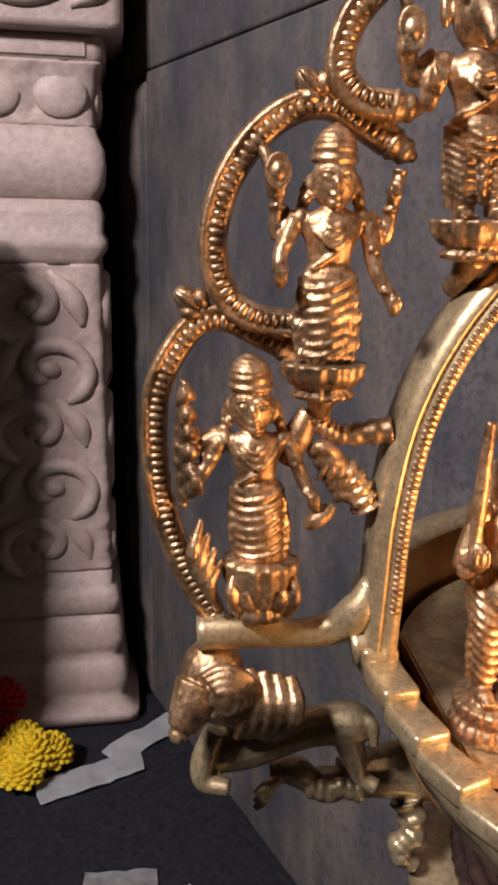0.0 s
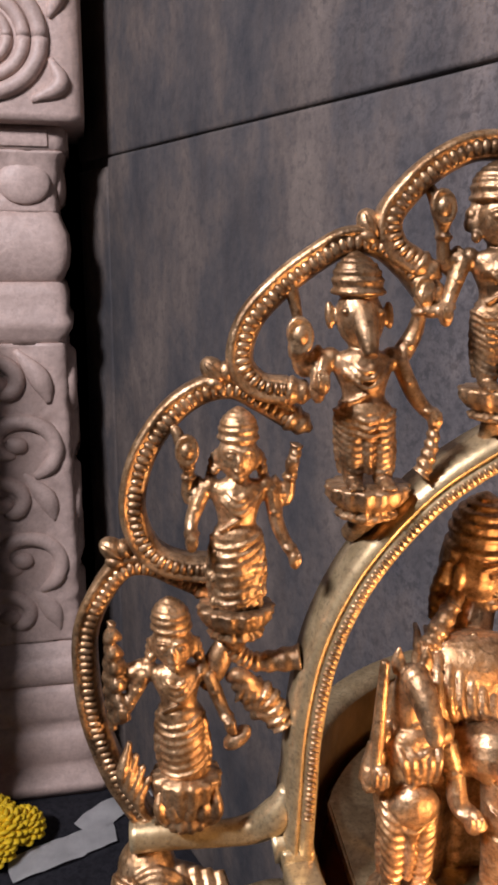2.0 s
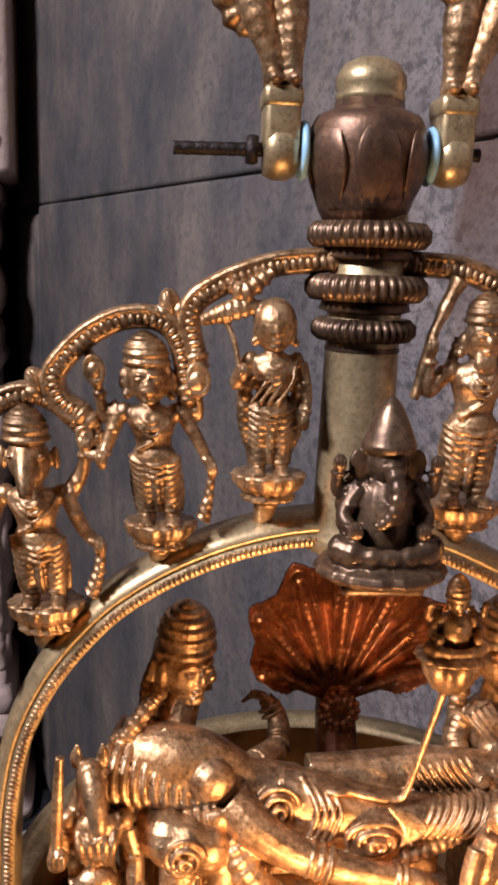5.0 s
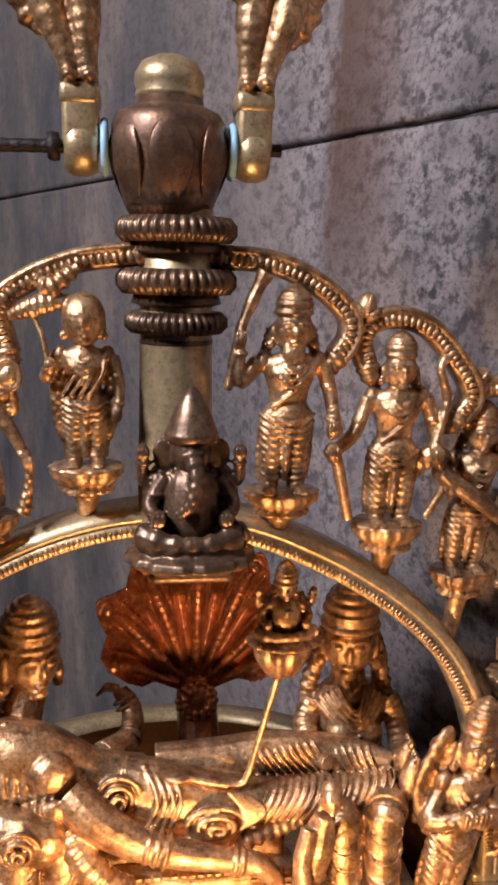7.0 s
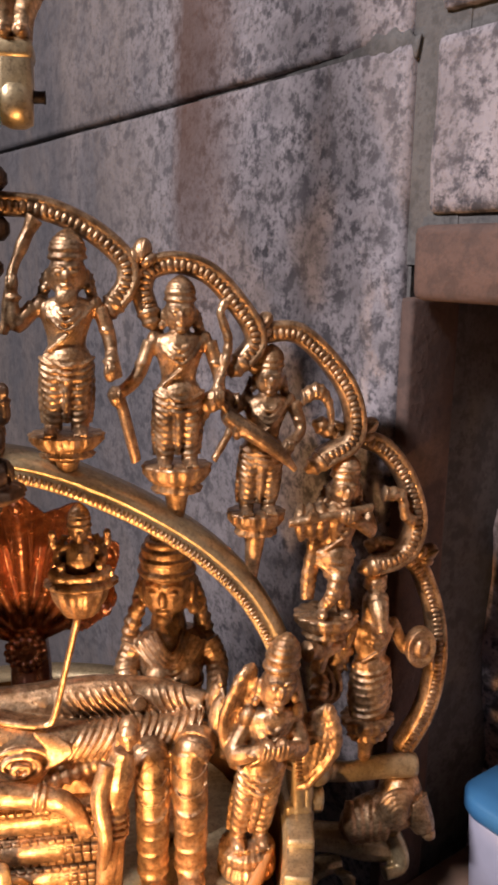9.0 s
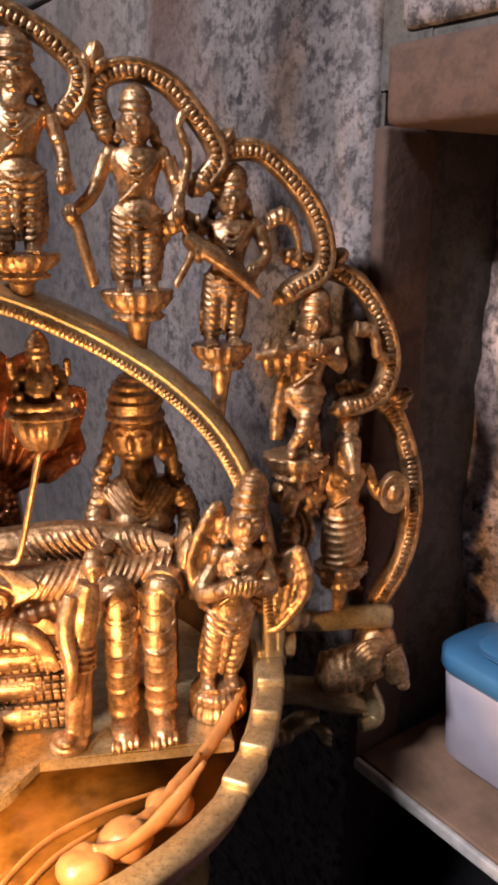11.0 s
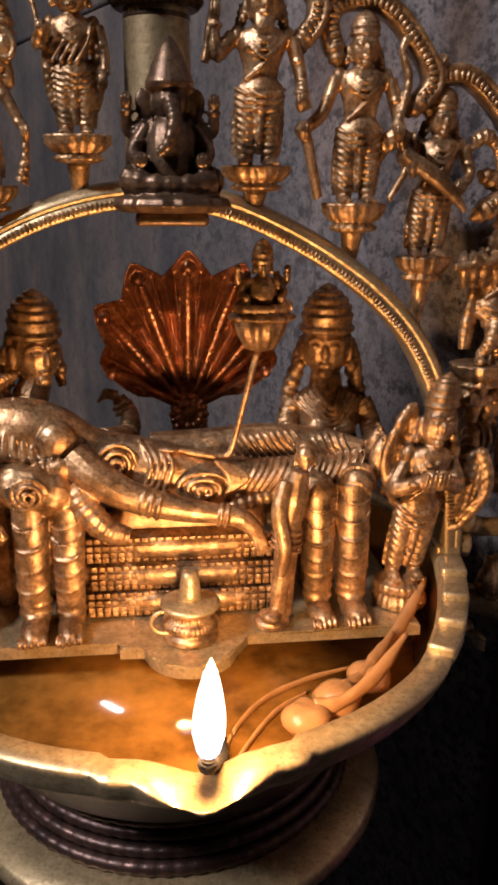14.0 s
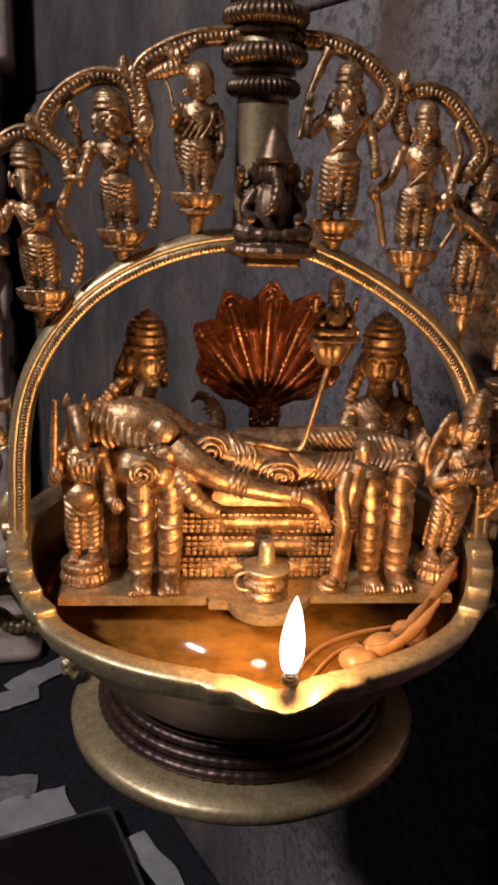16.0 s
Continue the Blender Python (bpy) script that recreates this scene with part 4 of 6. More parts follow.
def extras(k, bm):
    """What each figure of the arch holds, in its own units."""
    if k == 0:
        for j in range(6):
            tube(bm, [(-0.42, 0.02, 0.3 + 0.09 * j), (-0.36, -0.03, 0.36 + 0.09 * j), (-0.3, 0, 0.33 + 0.09 * j)], [0.02, 0.045, 0.015], 8, 5)
        tube(bm, [(-0.44, 0.03, 0.25), (-0.42, 0.02, 0.55), (-0.36, 0.02, 0.86)], [0.03, 0.05, 0.03], 10, 6, 0.7, (8, 0.15))
        for j in range(5):
            tube(bm, [(-0.1 + 0.05 * j, -0.03, -0.28), (-0.16 + 0.08 * j, -0.09, -0.16), (-0.13 + 0.07 * j, -0.06, -0.04)], [0.03, 0.045, 0.02], 8, 5)
        blob(bm, (0.34, -0.07, 0.24), (0.12, 0.06, 0.05), 10, 6, (0, -25, 0))
        for j in range(4):
            tube(bm, [(-0.26 - 0.05 * j, 0.0, -0.26 + 0.06 * j), (-0.3 - 0.03 * j, -0.06, -0.1 + 0.05 * j), (-0.2 - 0.04 * j, -0.03, 0.0 + 0.07 * j)], [0.03, 0.05, 0.02], 8, 5)
    if k in (1, 2, 3):
        disc_emblem(bm, -0.31 if k != 1 else -0.28, -0.06, 0.66 if k == 2 else 0.8, 0.075)
        tube(bm, [(-0.3, 0.02, 0.7), (-0.33, 0.02, 0.84), (-0.38, 0.03, 0.9)], [0.03, 0.04, 0.025], 8, 5)
    if k == 1:
        tube(bm, [(0.31, -0.02, 0.68), (0.33, -0.02, 0.82)], [0.03, 0.045], 8, 4, 1.0, (3, 0.15))
        for j in range(5):
            for s in range(-3, 4):
                blob(bm, (0.038 * s + 0.019 * (j % 2), -0.1 + 0.012 * abs(s), 0.04 + 0.06 * j), (0.022, 0.016, 0.034), 7, 5)
    if k == 2:
        tube(bm, [(0.37, -0.03, 0.32), (0.34, -0.03, 0.18), (0.27, -0.03, 0.05)], [0.032, 0.04, 0.05], 9, 5, 1.0, (6, 0.18))
        disc_emblem(bm, 0.33, -0.02, 0.84, 0.06)
    if k == 3:
        disc_emblem(bm, 0.3, -0.04, 0.76, 0.085)
        tube(bm, [(0.36, -0.04, 0.33), (0.32, -0.03, 0.16), (0.26, -0.03, 0.02)], [0.028, 0.035, 0.055], 9, 5, 1.0, (6, 0.15))
        tube(bm, [(-0.34, -0.04, 0.36), (-0.42, -0.02, 0.36), (-0.48, 0.0, 0.42)], [0.03, 0.035, 0.02], 9, 5)
    if k == 4:
        tube(bm, [(-0.2, -0.1, 0.5), (-0.26, -0.06, 0.75), (-0.36, -0.02, 0.9)], 0.022, 8, 5)
        tube(bm, [(-0.52, 0.0, 0.86), (-0.3, -0.03, 0.92), (0.0, 0.0, 0.96)], [0.03, 0.06, 0.03], 10, 6, 0.9, (10, 0.1))
        tube(bm, [(-0.3, 0.0, 1.06), (-0.2, -0.02, 1.02), (-0.1, 0.0, 1.08), (-0.02, 0, 1.14)], [0.05, 0.06, 0.05, 0.03], 9, 5, 1.0, (5, 0.2))
        for u in (-1, 1):
            tube(bm, [(u * 0.13, 0.0, 0.64), (u * 0.17, 0.0, 0.45), (u * 0.16, 0.0, 0.28), (u * 0.13, 0.0, 0.16)], [0.05, 0.058, 0.05, 0.03], 10, 6, 0.9, (9, 0.07))
        for u in range(4):
            tube(bm, [(0.13 - 0.03 * u, -0.05, 0.66), (0.10 - 0.05 * u, -0.105, 0.54), (0.02 - 0.05 * u, -0.10, 0.42)], 0.012, 7, 5)
    if k == 5:
        tube(bm, [(-0.36, -0.03, 0.5), (-0.3, -0.05, 0.78), (-0.16, -0.02, 1.04)], [0.03, 0.032, 0.05], 9, 5, 1.0, (4, 0.1))
        tube(bm, [(0.24, -0.05, 0.42), (0.28, -0.06, 0.28)], [0.045, 0.05], 9, 4)
    if k == 6:
        tube(bm, [(0.36, 0, 0.9), (0.24, -0.02, 0.82), (0.3, -0.03, 0.66), (0.26, -0.05, 0.5), (0.22, -0.08, 0.4), (0.34, -0.03, 0.22), (0.22, -0.02, 0.02)], [0.03, 0.03, 0.034, 0.034, 0.03, 0.03, 0.025], 9, 5, 1.0, (16, 0.08))
        tube(bm, [(-0.45, -0.05, 0.37), (-0.38, -0.04, 0.38), (-0.25, -0.03, 0.03)], [0.03, 0.042, 0.04], 9, 5)
    if k == 7:
        tube(bm, [(-0.5, -0.03, 0.56), (-0.42, -0.06, 0.68), (-0.2, -0.1, 0.68)], [0.06, 0.07, 0.05], 10, 5, 0.7, (5, 0.12))
        tube(bm, [(-0.3, -0.12, 0.62), (-0.02, -0.16, 0.46), (0.2, -0.14, 0.28)], [0.05, 0.05, 0.02], 9, 5)
        tube(bm, [(0.24, 0, 0.68), (0.36, 0, 0.72), (0.46, 0, 0.66), (0.52, 0, 0.52)], [0.05, 0.05, 0.035, 0.025], 9, 5, 1.0, (7, 0.12))
    if k == 8:
        tube(bm, [(0.16, -0.13, 0.7), (-0.14, -0.15, 0.66), (-0.42, -0.13, 0.62)], 0.026, 8, 5)
        for j in range(4):
            tube(bm, [(-0.3 + 0.08 * j, -0.02, 0.7), (-0.32 + 0.09 * j, -0.09, 0.62), (-0.27 + 0.08 * j, -0.06, 0.5)], [0.03, 0.05, 0.03], 8, 5)
        tube(bm, [(0.3, 0.0, 0.74), (0.46, 0, 0.72), (0.52, 0, 0.6), (0.62, 0, 0.56)], [0.05, 0.04, 0.04, 0.03], 9, 5, 1.0, (6, 0.1))
    if k == 9:
        disc_emblem(bm, 0.36, -0.07, 0.5, 0.13)
        tube(bm, [(0.4, 0, 0.52), (0.5, 0, 0.46), (0.53, 0, 0.3)], 0.025, 8, 5)
        tube(bm, [(-0.36, -0.04, 0.55), (-0.3, -0.03, 0.85)], [0.03, 0.02], 8, 4)
        for j in range(3):
            tube(bm, [(-0.5 + 0.07 * j, -0.02, 0.12), (-0.4 + 0.06 * j, -0.08, 0.26), (-0.46 + 0.08 * j, -0.02, 0.4)], [0.03, 0.05, 0.03], 8, 5)


for k, (x0, x1, y, zf, zt, zp, r, chin, head, stance, stem, label, arms) in enumerate(ARCH_FIGURES):
    bm = deity(chin, head, arms, stance)
    extras(k, bm)
    for v in bm.verts:
        # arms and what they hold stay close to the body
        if abs(v.co.x) > 0.14:
            v.co.x = math.copysign(0.14 + (abs(v.co.x) - 0.14) * 0.74, v.co.x)
    H = zt - zf
    m = Matrix.Translation((x0, y - 0.001, zf - 0.0004)) @ Matrix(((1, 0, (x1 - x0) / H, 0), (0, 1, 0, 0), (0, 0, 1, 0), (0, 0, 0, 1))) @ Matrix.Diagonal((H * 0.98, H * 0.98, H, 1))
    bmesh.ops.transform(bm, matrix=m, verts=bm.verts[:])
    solid(lamp_part("figurine", bm, CAST, label), 0.00052)
    lamp_part("lotus_pedestal", lotus("pedestal", x0, y - 0.001, zp, zf, r, stem), CAST)


def seated(scale, at, elephant=False):
    """A small figure seated cross-legged on a plate, in its own units, one high."""
    bm = bmesh.new()
    lathe(bm, [(0.1, 0.0), (0.34, 0.01), (0.4, 0.05), (0.38, 0.09), (0.3, 0.12), (0.1, 0.14)], (0, 0, 0), 40, 0.8, (16, 0.08))
    for s in (-1, 1):
        tube(bm, [(s * 0.1, 0.02, 0.2), (s * 0.27, -0.1, 0.19), (s * 0.1, -0.2, 0.17), (-s * 0.08, -0.2, 0.17)], [0.08, 0.085, 0.06, 0.045], 10, 6, 0.9, (6, 0.1))
        arm(bm, [(s * 0.15, 0, 0.5), (s * 0.25, -0.03, 0.36), (s * 0.2, -0.14, 0.3)], 0.05)
        arm(bm, [(s * 0.15, 0.03, 0.52), (s * 0.28, 0.03, 0.48), (s * 0.29, -0.02, 0.64)], 0.045)
        tube(bm, [(s * 0.16, 0.05, 0.6), (s * 0.22, 0.05, 0.4), (s * 0.2, 0.05, 0.2)], [0.04, 0.07, 0.05], 9, 5, 0.6, (4, 0.1))
    tube(bm, [(0, 0.02, 0.18), (0, -0.03, 0.32), (0, 0.0, 0.48), (0, 0.02, 0.56)], [0.17, 0.17, 0.15, 0.08], 14, 6, 0.8)
    for j, w in enumerate((0.09, 0.13)):
        tube(bm, [(-w, -0.03, 0.53), (0, -0.15, 0.44 - 0.04 * j), (w, -0.03, 0.53)], 0.014, 7, 5, 1.0, (9, 0.15))
    if elephant:
        blob(bm, (0, -0.02, 0.64), (0.12, 0.12, 0.11), 12, 8)
        tube(bm, [(0, -0.12, 0.64), (0.02, -0.2, 0.52), (-0.02, -0.22, 0.4), (-0.09, -0.2, 0.34)], [0.06, 0.05, 0.04, 0.03], 10, 6, 1.0, (7, 0.08))
        for s in (-1, 1):
            blob(bm, (s * 0.16, 0.0, 0.62), (0.075, 0.025, 0.1), 10, 6, (0, s * 15, 0))
    else:
        face(bm, 0, -0.02, 0.67, 0.105, 0.12)
    if elephant:
        lathe(bm, [(0.10, 0.68), (0.155, 0.71), (0.165, 0.74), (0.15, 0.77), (0.125, 0.83), (0.095, 0.89), (0.06, 0.95), (0.02, 0.99), (0.004, 1.0)], (0, 0, 0), 28)
    else:
        crown(bm, 0.72, 1.0, 0.125, 0.0)
    bmesh.ops.transform(bm, matrix=Matrix.Translation(at) @ Matrix.Diagonal((scale[0], scale[1], scale[2], 1)), verts=bm.verts[:])
    return bm


solid(lamp_part("seated_figurine", seated((0.052, 0.052, 0.058), (-0.0050, -0.0310, 1.3520), True), DARK, "dark oily elephant-headed figurine seated on the arch"), 0.0005)
bm = bmesh.new()
slab(bm, (-0.0180, -0.038, 1.3480), (0.0080, 0.004, 1.3525), 0.0018)
lamp_part("figurine_bracket", bm, DARK)

# side brackets, curls and beasts under the arch
def bracket(sx, yb):
    """One side of the arch's lower frame; sx mirrors it, yb is its depth."""
    q = lambda x, y, z: (AX + 0.0005 + sx * (x + 0.0045), y + yb, z)
    bm = bmesh.new()
    tube(bm, [q(-0.187, 0, 1.2065), q(-0.172, 0, 1.2075), q(-0.156, 0, 1.2065), q(-0.144, -0.0, 1.2085), q(-0.1365, -yb, 1.2165), q(-0.134, -yb, 1.226)], [0.0055, 0.0056, 0.0046, 0.0055, 0.0062, 0.003], 12, 6, 0.9)
    tube(bm, [q(-0.139, -yb, 1.2035), q(-0.1325, -yb, 1.2045), q(-0.128, -yb, 1.2045)], 0.006, 10, 4)
    lamp_part("bracket_bar", bm, BRASS, "smooth brass bar joining arch to bowl")
    bm = bmesh.new()
    tube(bm, [q(-0.1535, 0, 1.2775), q(-0.150, -0.001, 1.2735), q(-0.144, -yb * 0.5, 1.2715), q(-0.131, -yb, 1.2735)], [0.004, 0.0032, 0.0032, 0.0042], 10, 6, 1.0, (8, 0.08))
    tube(bm, [q(-0.155, 0, 1.2785), q(-0.158, 0, 1.2700), q(-0.1615, 0, 1.262)], [0.003, 0.0045, 0.002], 10, 6)
    lamp_part("bracket_arm", bm, CAST)
    bm = bmesh.new()
    for j in range(5):
        z = 1.268 - 0.0035 * j
        tube(bm, [q(-0.154 + 0.002 * j, 0, z - 0.003), q(-0.151 + 0.002 * j, -0.003, z), q(-0.146 + 0.002 * j, -0.002, z - 0.004), q(-0.149 + 0.002 * j, 0, z - 0.007)], [0.0016, 0.0026, 0.0022, 0.0012], 8, 5)
    tube(bm, [q(-0.150, 0, 1.262), q(-0.142, -0.001, 1.2585), q(-0.136, -yb, 1.249)], [0.005, 0.0045, 0.004], 10, 6, 1.0, (7, 0.16))
    solid(lamp_part("leaf_curl", bm, CAST, "cast leaf scroll"), 0.0006)
    # upper beast: head under the bar, crouching body
    bm = bmesh.new()
    blob(bm, q(-0.182, 0.004, 1.190), (0.0105, 0.010, 0.0125), 14, 10)
    tube(bm, [q(-0.186, 0.0, 1.188), q(-0.1895, -0.004, 1.181), q(-0.1915, -0.006, 1.1765)], [0.0085, 0.0066, 0.005], 12, 6)
    blob(bm, q(-0.1925, -0.007, 1.1755), (0.0036, 0.004, 0.0034), 8, 6)
    blob(bm, q(-0.178, -0.007, 1.1875), (0.005, 0.0035, 0.005), 10, 8)
    for j in range(4):
        r = 0.0095 - 0.0019 * j
        tube(bm, [(c[0], c[1], c[2]) for c in [q(-0.178 + r * math.cos(a), -0.005 - 0.0012 * j, 1.1875 + r * math.sin(a)) for a in np.linspace(-2.2, 2.4, 9)]], 0.0015, 8, 3)
    for j in range(5):
        tube(bm, [q(-0.175 + 0.0045 * j, 0.002, 1.194 - 0.001 * j), q(-0.172 + 0.004 * j, -0.004, 1.182), q(-0.174 + 0.0035 * j, 0.0, 1.1695)], [0.002, 0.0038, 0.002], 8, 5)
    tube(bm, [q(-0.176, 0.004, 1.182), q(-0.166, 0.008, 1.174), q(-0.161, 0.010, 1.166)], [0.010, 0.010, 0.007], 12, 6)
    solid(lamp_part("beast_head", bm, CAST, "cast brass beast with curled mane"), 0.0006)
    bm = bmesh.new()
    tube(bm, [q(-0.184, 0.012, 1.1525), q(-0.170, 0.012, 1.158), q(-0.150, 0.013, 1.163), q(-0.134, 0.014, 1.1645), q(-0.128, 0.016, 1.160)], [0.006, 0.0085, 0.0068, 0.0075, 0.004], 12, 6)
    tube(bm, [q(-0.181, 0.008, 1.166), q(-0.185, 0.006, 1.156), q(-0.1845, 0.004, 1.149), q(-0.176, 0.002, 1.148)], [0.004, 0.0042, 0.0036, 0.0032], 10, 5)
    tube(bm, [q(-0.137, 0.012, 1.164), q(-0.1325, 0.012, 1.152), q(-0.130, 0.012, 1.144), q(-0.1245, 0.010, 1.141)], [0.006, 0.0045, 0.003, 0.003], 10, 5)
    tube(bm, [q(-0.133, 0.012, 1.168), q(-0.1275, 0.010, 1.166), q(-0.1265, 0.010, 1.158)], [0.0022, 0.0024, 0.0015], 8, 5)
    solid(lamp_part("beast_body", bm, BRASS, "stretched brass beast body"), 0.0006)
    bm = bmesh.new()
    tube(bm, [q(-0.161, 0.022, 1.1395), q(-0.152, 0.022, 1.139), q(-0.146, 0.025, 1.133)], [0.0035, 0.0055, 0.005], 10, 5)
    for j in range(3):
        tube(bm, [q(-0.158 - 0.002 * j, 0.018, 1.1385 - 0.002 * j), q(-0.163, 0.016, 1.137 - 0.0028 * j), q(-0.1665, 0.016, 1.134 - 0.003 * j)], [0.0022, 0.002, 0.0012], 7, 4)
    blob(bm, q(-0.139, 0.026, 1.1300), (0.0095, 0.007, 0.0065), 12, 8)
    for j in range(6):
        blob(bm, q(-0.146 + 0.0035 * j, 0.020, 1.1330 - 0.001 * (j % 3)), (0.003, 0.003, 0.0042), 8, 6)
    tube(bm, [q(-0.134, 0.028, 1.131), q(-0.119, 0.030, 1.1325), q(-0.105, 0.032, 1.131), q(-0.092, 0.034, 1.124)], [0.0075, 0.0098, 0.0110, 0.008], 14, 6)
    tube(bm, [q(-0.109, 0.026, 1.123), q(-0.106, 0.022, 1.113), q(-0.112, 0.020, 1.106), q(-0.106, 0.018, 1.100)], [0.006, 0.0052, 0.0045, 0.003], 10, 5, 1.0, (5, 0.14))
    solid(lamp_part("beast_support", bm, BRASS, "reclining brass beast supporting the bracket"), 0.0006)


bracket(1, 0.003)
bracket(-1, 0.012)


# ---- the platform in the bowl and what stands on it ----
PZ = 1.1800
bm = bmesh.new()
outline = [(BX + 0.113 * math.sin(a), BY - 0.113 * math.cos(a)) for a in np.linspace(radians(112), radians(248), 40)]
outline += [(-0.1070, -0.0300), (-0.0300, -0.0305), (-0.0300, -0.0350), (-0.0200, -0.0355)]
outline += [(-0.0005 + 0.0190 * math.sin(a), -0.0335 - 0.0190 * math.cos(a)) for a in np.linspace(radians(-75), radians(75), 16)]
outline += [(0.0240, -0.0290), (0.1000, -0.0290)]
lo = [bm.verts.new((x, y, PZ - 0.0055)) for x, y in outline]
hi = [bm.verts.new((x, y, PZ)) for x, y in outline]
bm.faces.new(lo[::-1])
bm.faces.new(hi)
for k in range(len(lo)):
    bm.faces.new((lo[k], lo[(k + 1) % len(lo)], hi[(k + 1) % len(lo)], hi[k]))
bmesh.ops.bevel(bm, geom=[e for e in bm.edges if len(e.link_faces) == 2 and e.verts[0].co.z > PZ - 0.001 and e.verts[1].co.z > PZ - 0.001], offset=0.0009, segments=2, affect="EDGES")
for k in range(7):
    a = radians(112 + 136 * k / 6)
    tube(bm, [(AX + 0.100 * math.sin(a), -0.1 * math.cos(a), PZ - 0.002), (AX + 0.103 * math.sin(a), -0.103 * math.cos(a), 1.147)], 0.005, 8, 3)
platform = tagged(part("figure_platform", bm, BRASS, smooth=False), "flat brass platform set inside the oil bowl", "platform")


def statue(name, bm, label, voxel=0.0006, material=None, group=""):
    ob = part(name, bm, material or CAST)
    solid(ob, voxel)
    return tagged(ob, label, "figurine", group)


def bent_leg(bm, x, y, z0, z1, r):
    """A robed shin and foot seen from the front."""
    tube(bm, [(x, y, z0 + 0.004), (x, y - 0.001, (z0 + z1) / 2), (x, y + 0.004, z1)], [r * 0.85, r, r * 1.12], 24, 6, 0.95)
    for k in range(5):
        z = z0 + 0.020 + (z1 - z0 - 0.026) * k / 4
        tube(bm, [(x + r * 0.99 * math.sin(a), y - 0.001 - r * 0.97 * math.cos(a), z + 0.0035 * (abs(a) / 1.6) ** 2 + 0.0012 * math.sin(a)) for a in np.linspace(-1.6, 1.6, 9)], 0.0005, 6, 2)
    for k in range(2):
        blob(bm, (x, y, z0 + 0.009 + 0.0045 * k), (r * 1.08, r * 1.08, 0.0016), 14, 5)
    blob(bm, (x, y - 0.006, z0 + 0.004), (r * 0.85, 0.0125, 0.0048), 12, 8)
    for k in range(5):
        blob(bm, (x + (k - 2) * r * 0.36, y - 0.0175 + 0.0008 * abs(k - 1), z0 + 0.0028), (r * 0.17, 0.004, 0.0026), 7, 5)


def turned_head(bm, at, r, h, turn, crown_r, crown_h, nod=0.0):
    """A crowned head looking to one side."""
    sub = bmesh.new()
    face(sub, 0, 0, 0, r, h)
    top = bmesh.new()
    crown(top, 0.0, 1.0, 1.0)
    merge(sub, top, Matrix.Translation((0, r * 0.12, h * 0.55)) @ Matrix.Diagonal((crown_r, crown_r, crown_h, 1)))
    blob(sub, (0, r * 0.55, h * 0.1), (r * 1.12, r * 0.75, h * 1.15), 14, 8)
    for s in (-1, 1):
        blob(sub, (s * r * 1.12, r * 0.05, -h * 0.62), (r * 0.30, r * 0.16, r * 0.30), 12, 8)
        tube(sub, [(s * r * 0.95, r * 0.5, h * 0.2), (s * r * 1.25, r * 0.55, -h * 0.6), (s * r * 1.4, r * 0.5, -h * 1.35)], [r * 0.26, r * 0.30, r * 0.2], 9, 5, 1.0, (6, 0.07))
    merge(bm, sub, Matrix.Translation(at) @ Matrix.Rotation(radians(turn), 4, "Z") @ Matrix.Rotation(radians(nod), 4, "X"))


def curl(bm, x, y, z, rx, rz, rounds=3, wire=0.0010):
    """A raised spiral of cloth folds, seen from the front."""
    tube(bm, [(x + rx * (1 - a / (2 * math.pi * rounds)) * math.cos(a), y - 0.0003 * a, z + rz * (1 - a / (2 * math.pi * rounds)) * math.sin(a)) for a in np.linspace(0, 2 * math.pi * rounds * 0.9, 11 * rounds)], wire, 7, 2)


def hoops(bm, a, b, r, n, wire, lean=0.0):
    """Thin raised bands round a limb that runs from a to b."""
    a, b = Vector(a), Vector(b)
    d = (b - a).normalized()
    side = d.cross(Vector((0, 1, 0))).normalized()
    depth = side.cross(d)
    for k in range(n):
        c = a.lerp(b, (k + 0.5) / n)
        tube(bm, [c + r * (side * math.cos(t) + depth * math.sin(t)) + d * (lean * math.cos(t)) for t in np.linspace(0, 2 * math.pi, 13)], wire, 6, 2)


# reclining figure
bm = bmesh.new()
turned_head(bm, (-0.0640, 0.0265, 1.2920), 0.0108, 0.0138, 33, 0.0114, 0.0205, 4)
tube(bm, [(-0.064, 0.026, 1.281), (-0.069, 0.022, 1.268)], [0.0068, 0.009], 12, 4)
for k in range(4):
    tube(bm, [(-0.0740 - 0.001 * k, 0.022 - 0.003 * k, 1.284), (-0.0790 - 0.002 * k, 0.017 - 0.003 * k, 1.275), (-0.0840 - 0.002 * k, 0.012 - 0.002 * k, 1.266)], [0.0026, 0.0034, 0.002], 8, 5, 1.0, (5, 0.2))
tube(bm, [(-0.0900, 0.012, 1.2640), (-0.0780, 0.010, 1.2620), (-0.0600, 0.008, 1.2590), (-0.0420, 0.009, 1.2510), (-0.0230, 0.009, 1.2450)], [0.0075, 0.0140, 0.0150, 0.0115, 0.0130], 28, 8, 0.85)
blob(bm, (-0.0545, -0.001, 1.2590), (0.0095, 0.0075, 0.0092), 14, 10, (0, 25, 0))
for k in range(10):
    x = -0.0935 + 0.0038 * k
    tube(bm, [(x + 0.006, 0.022, 1.2730 - 0.0010 * k), (x + 0.004, 0.012, 1.2735 - 0.0006 * k), (x, -0.0005, 1.2690 - 0.0008 * k), (x - 0.0005, -0.0056, 1.2600 - 0.0008 * k), (x + 0.002, -0.0050, 1.2520), (x + 0.005, -0.0010, 1.2455)], [0.0009, 0.0014, 0.0016, 0.0017, 0.0015, 0.001], 8, 5)
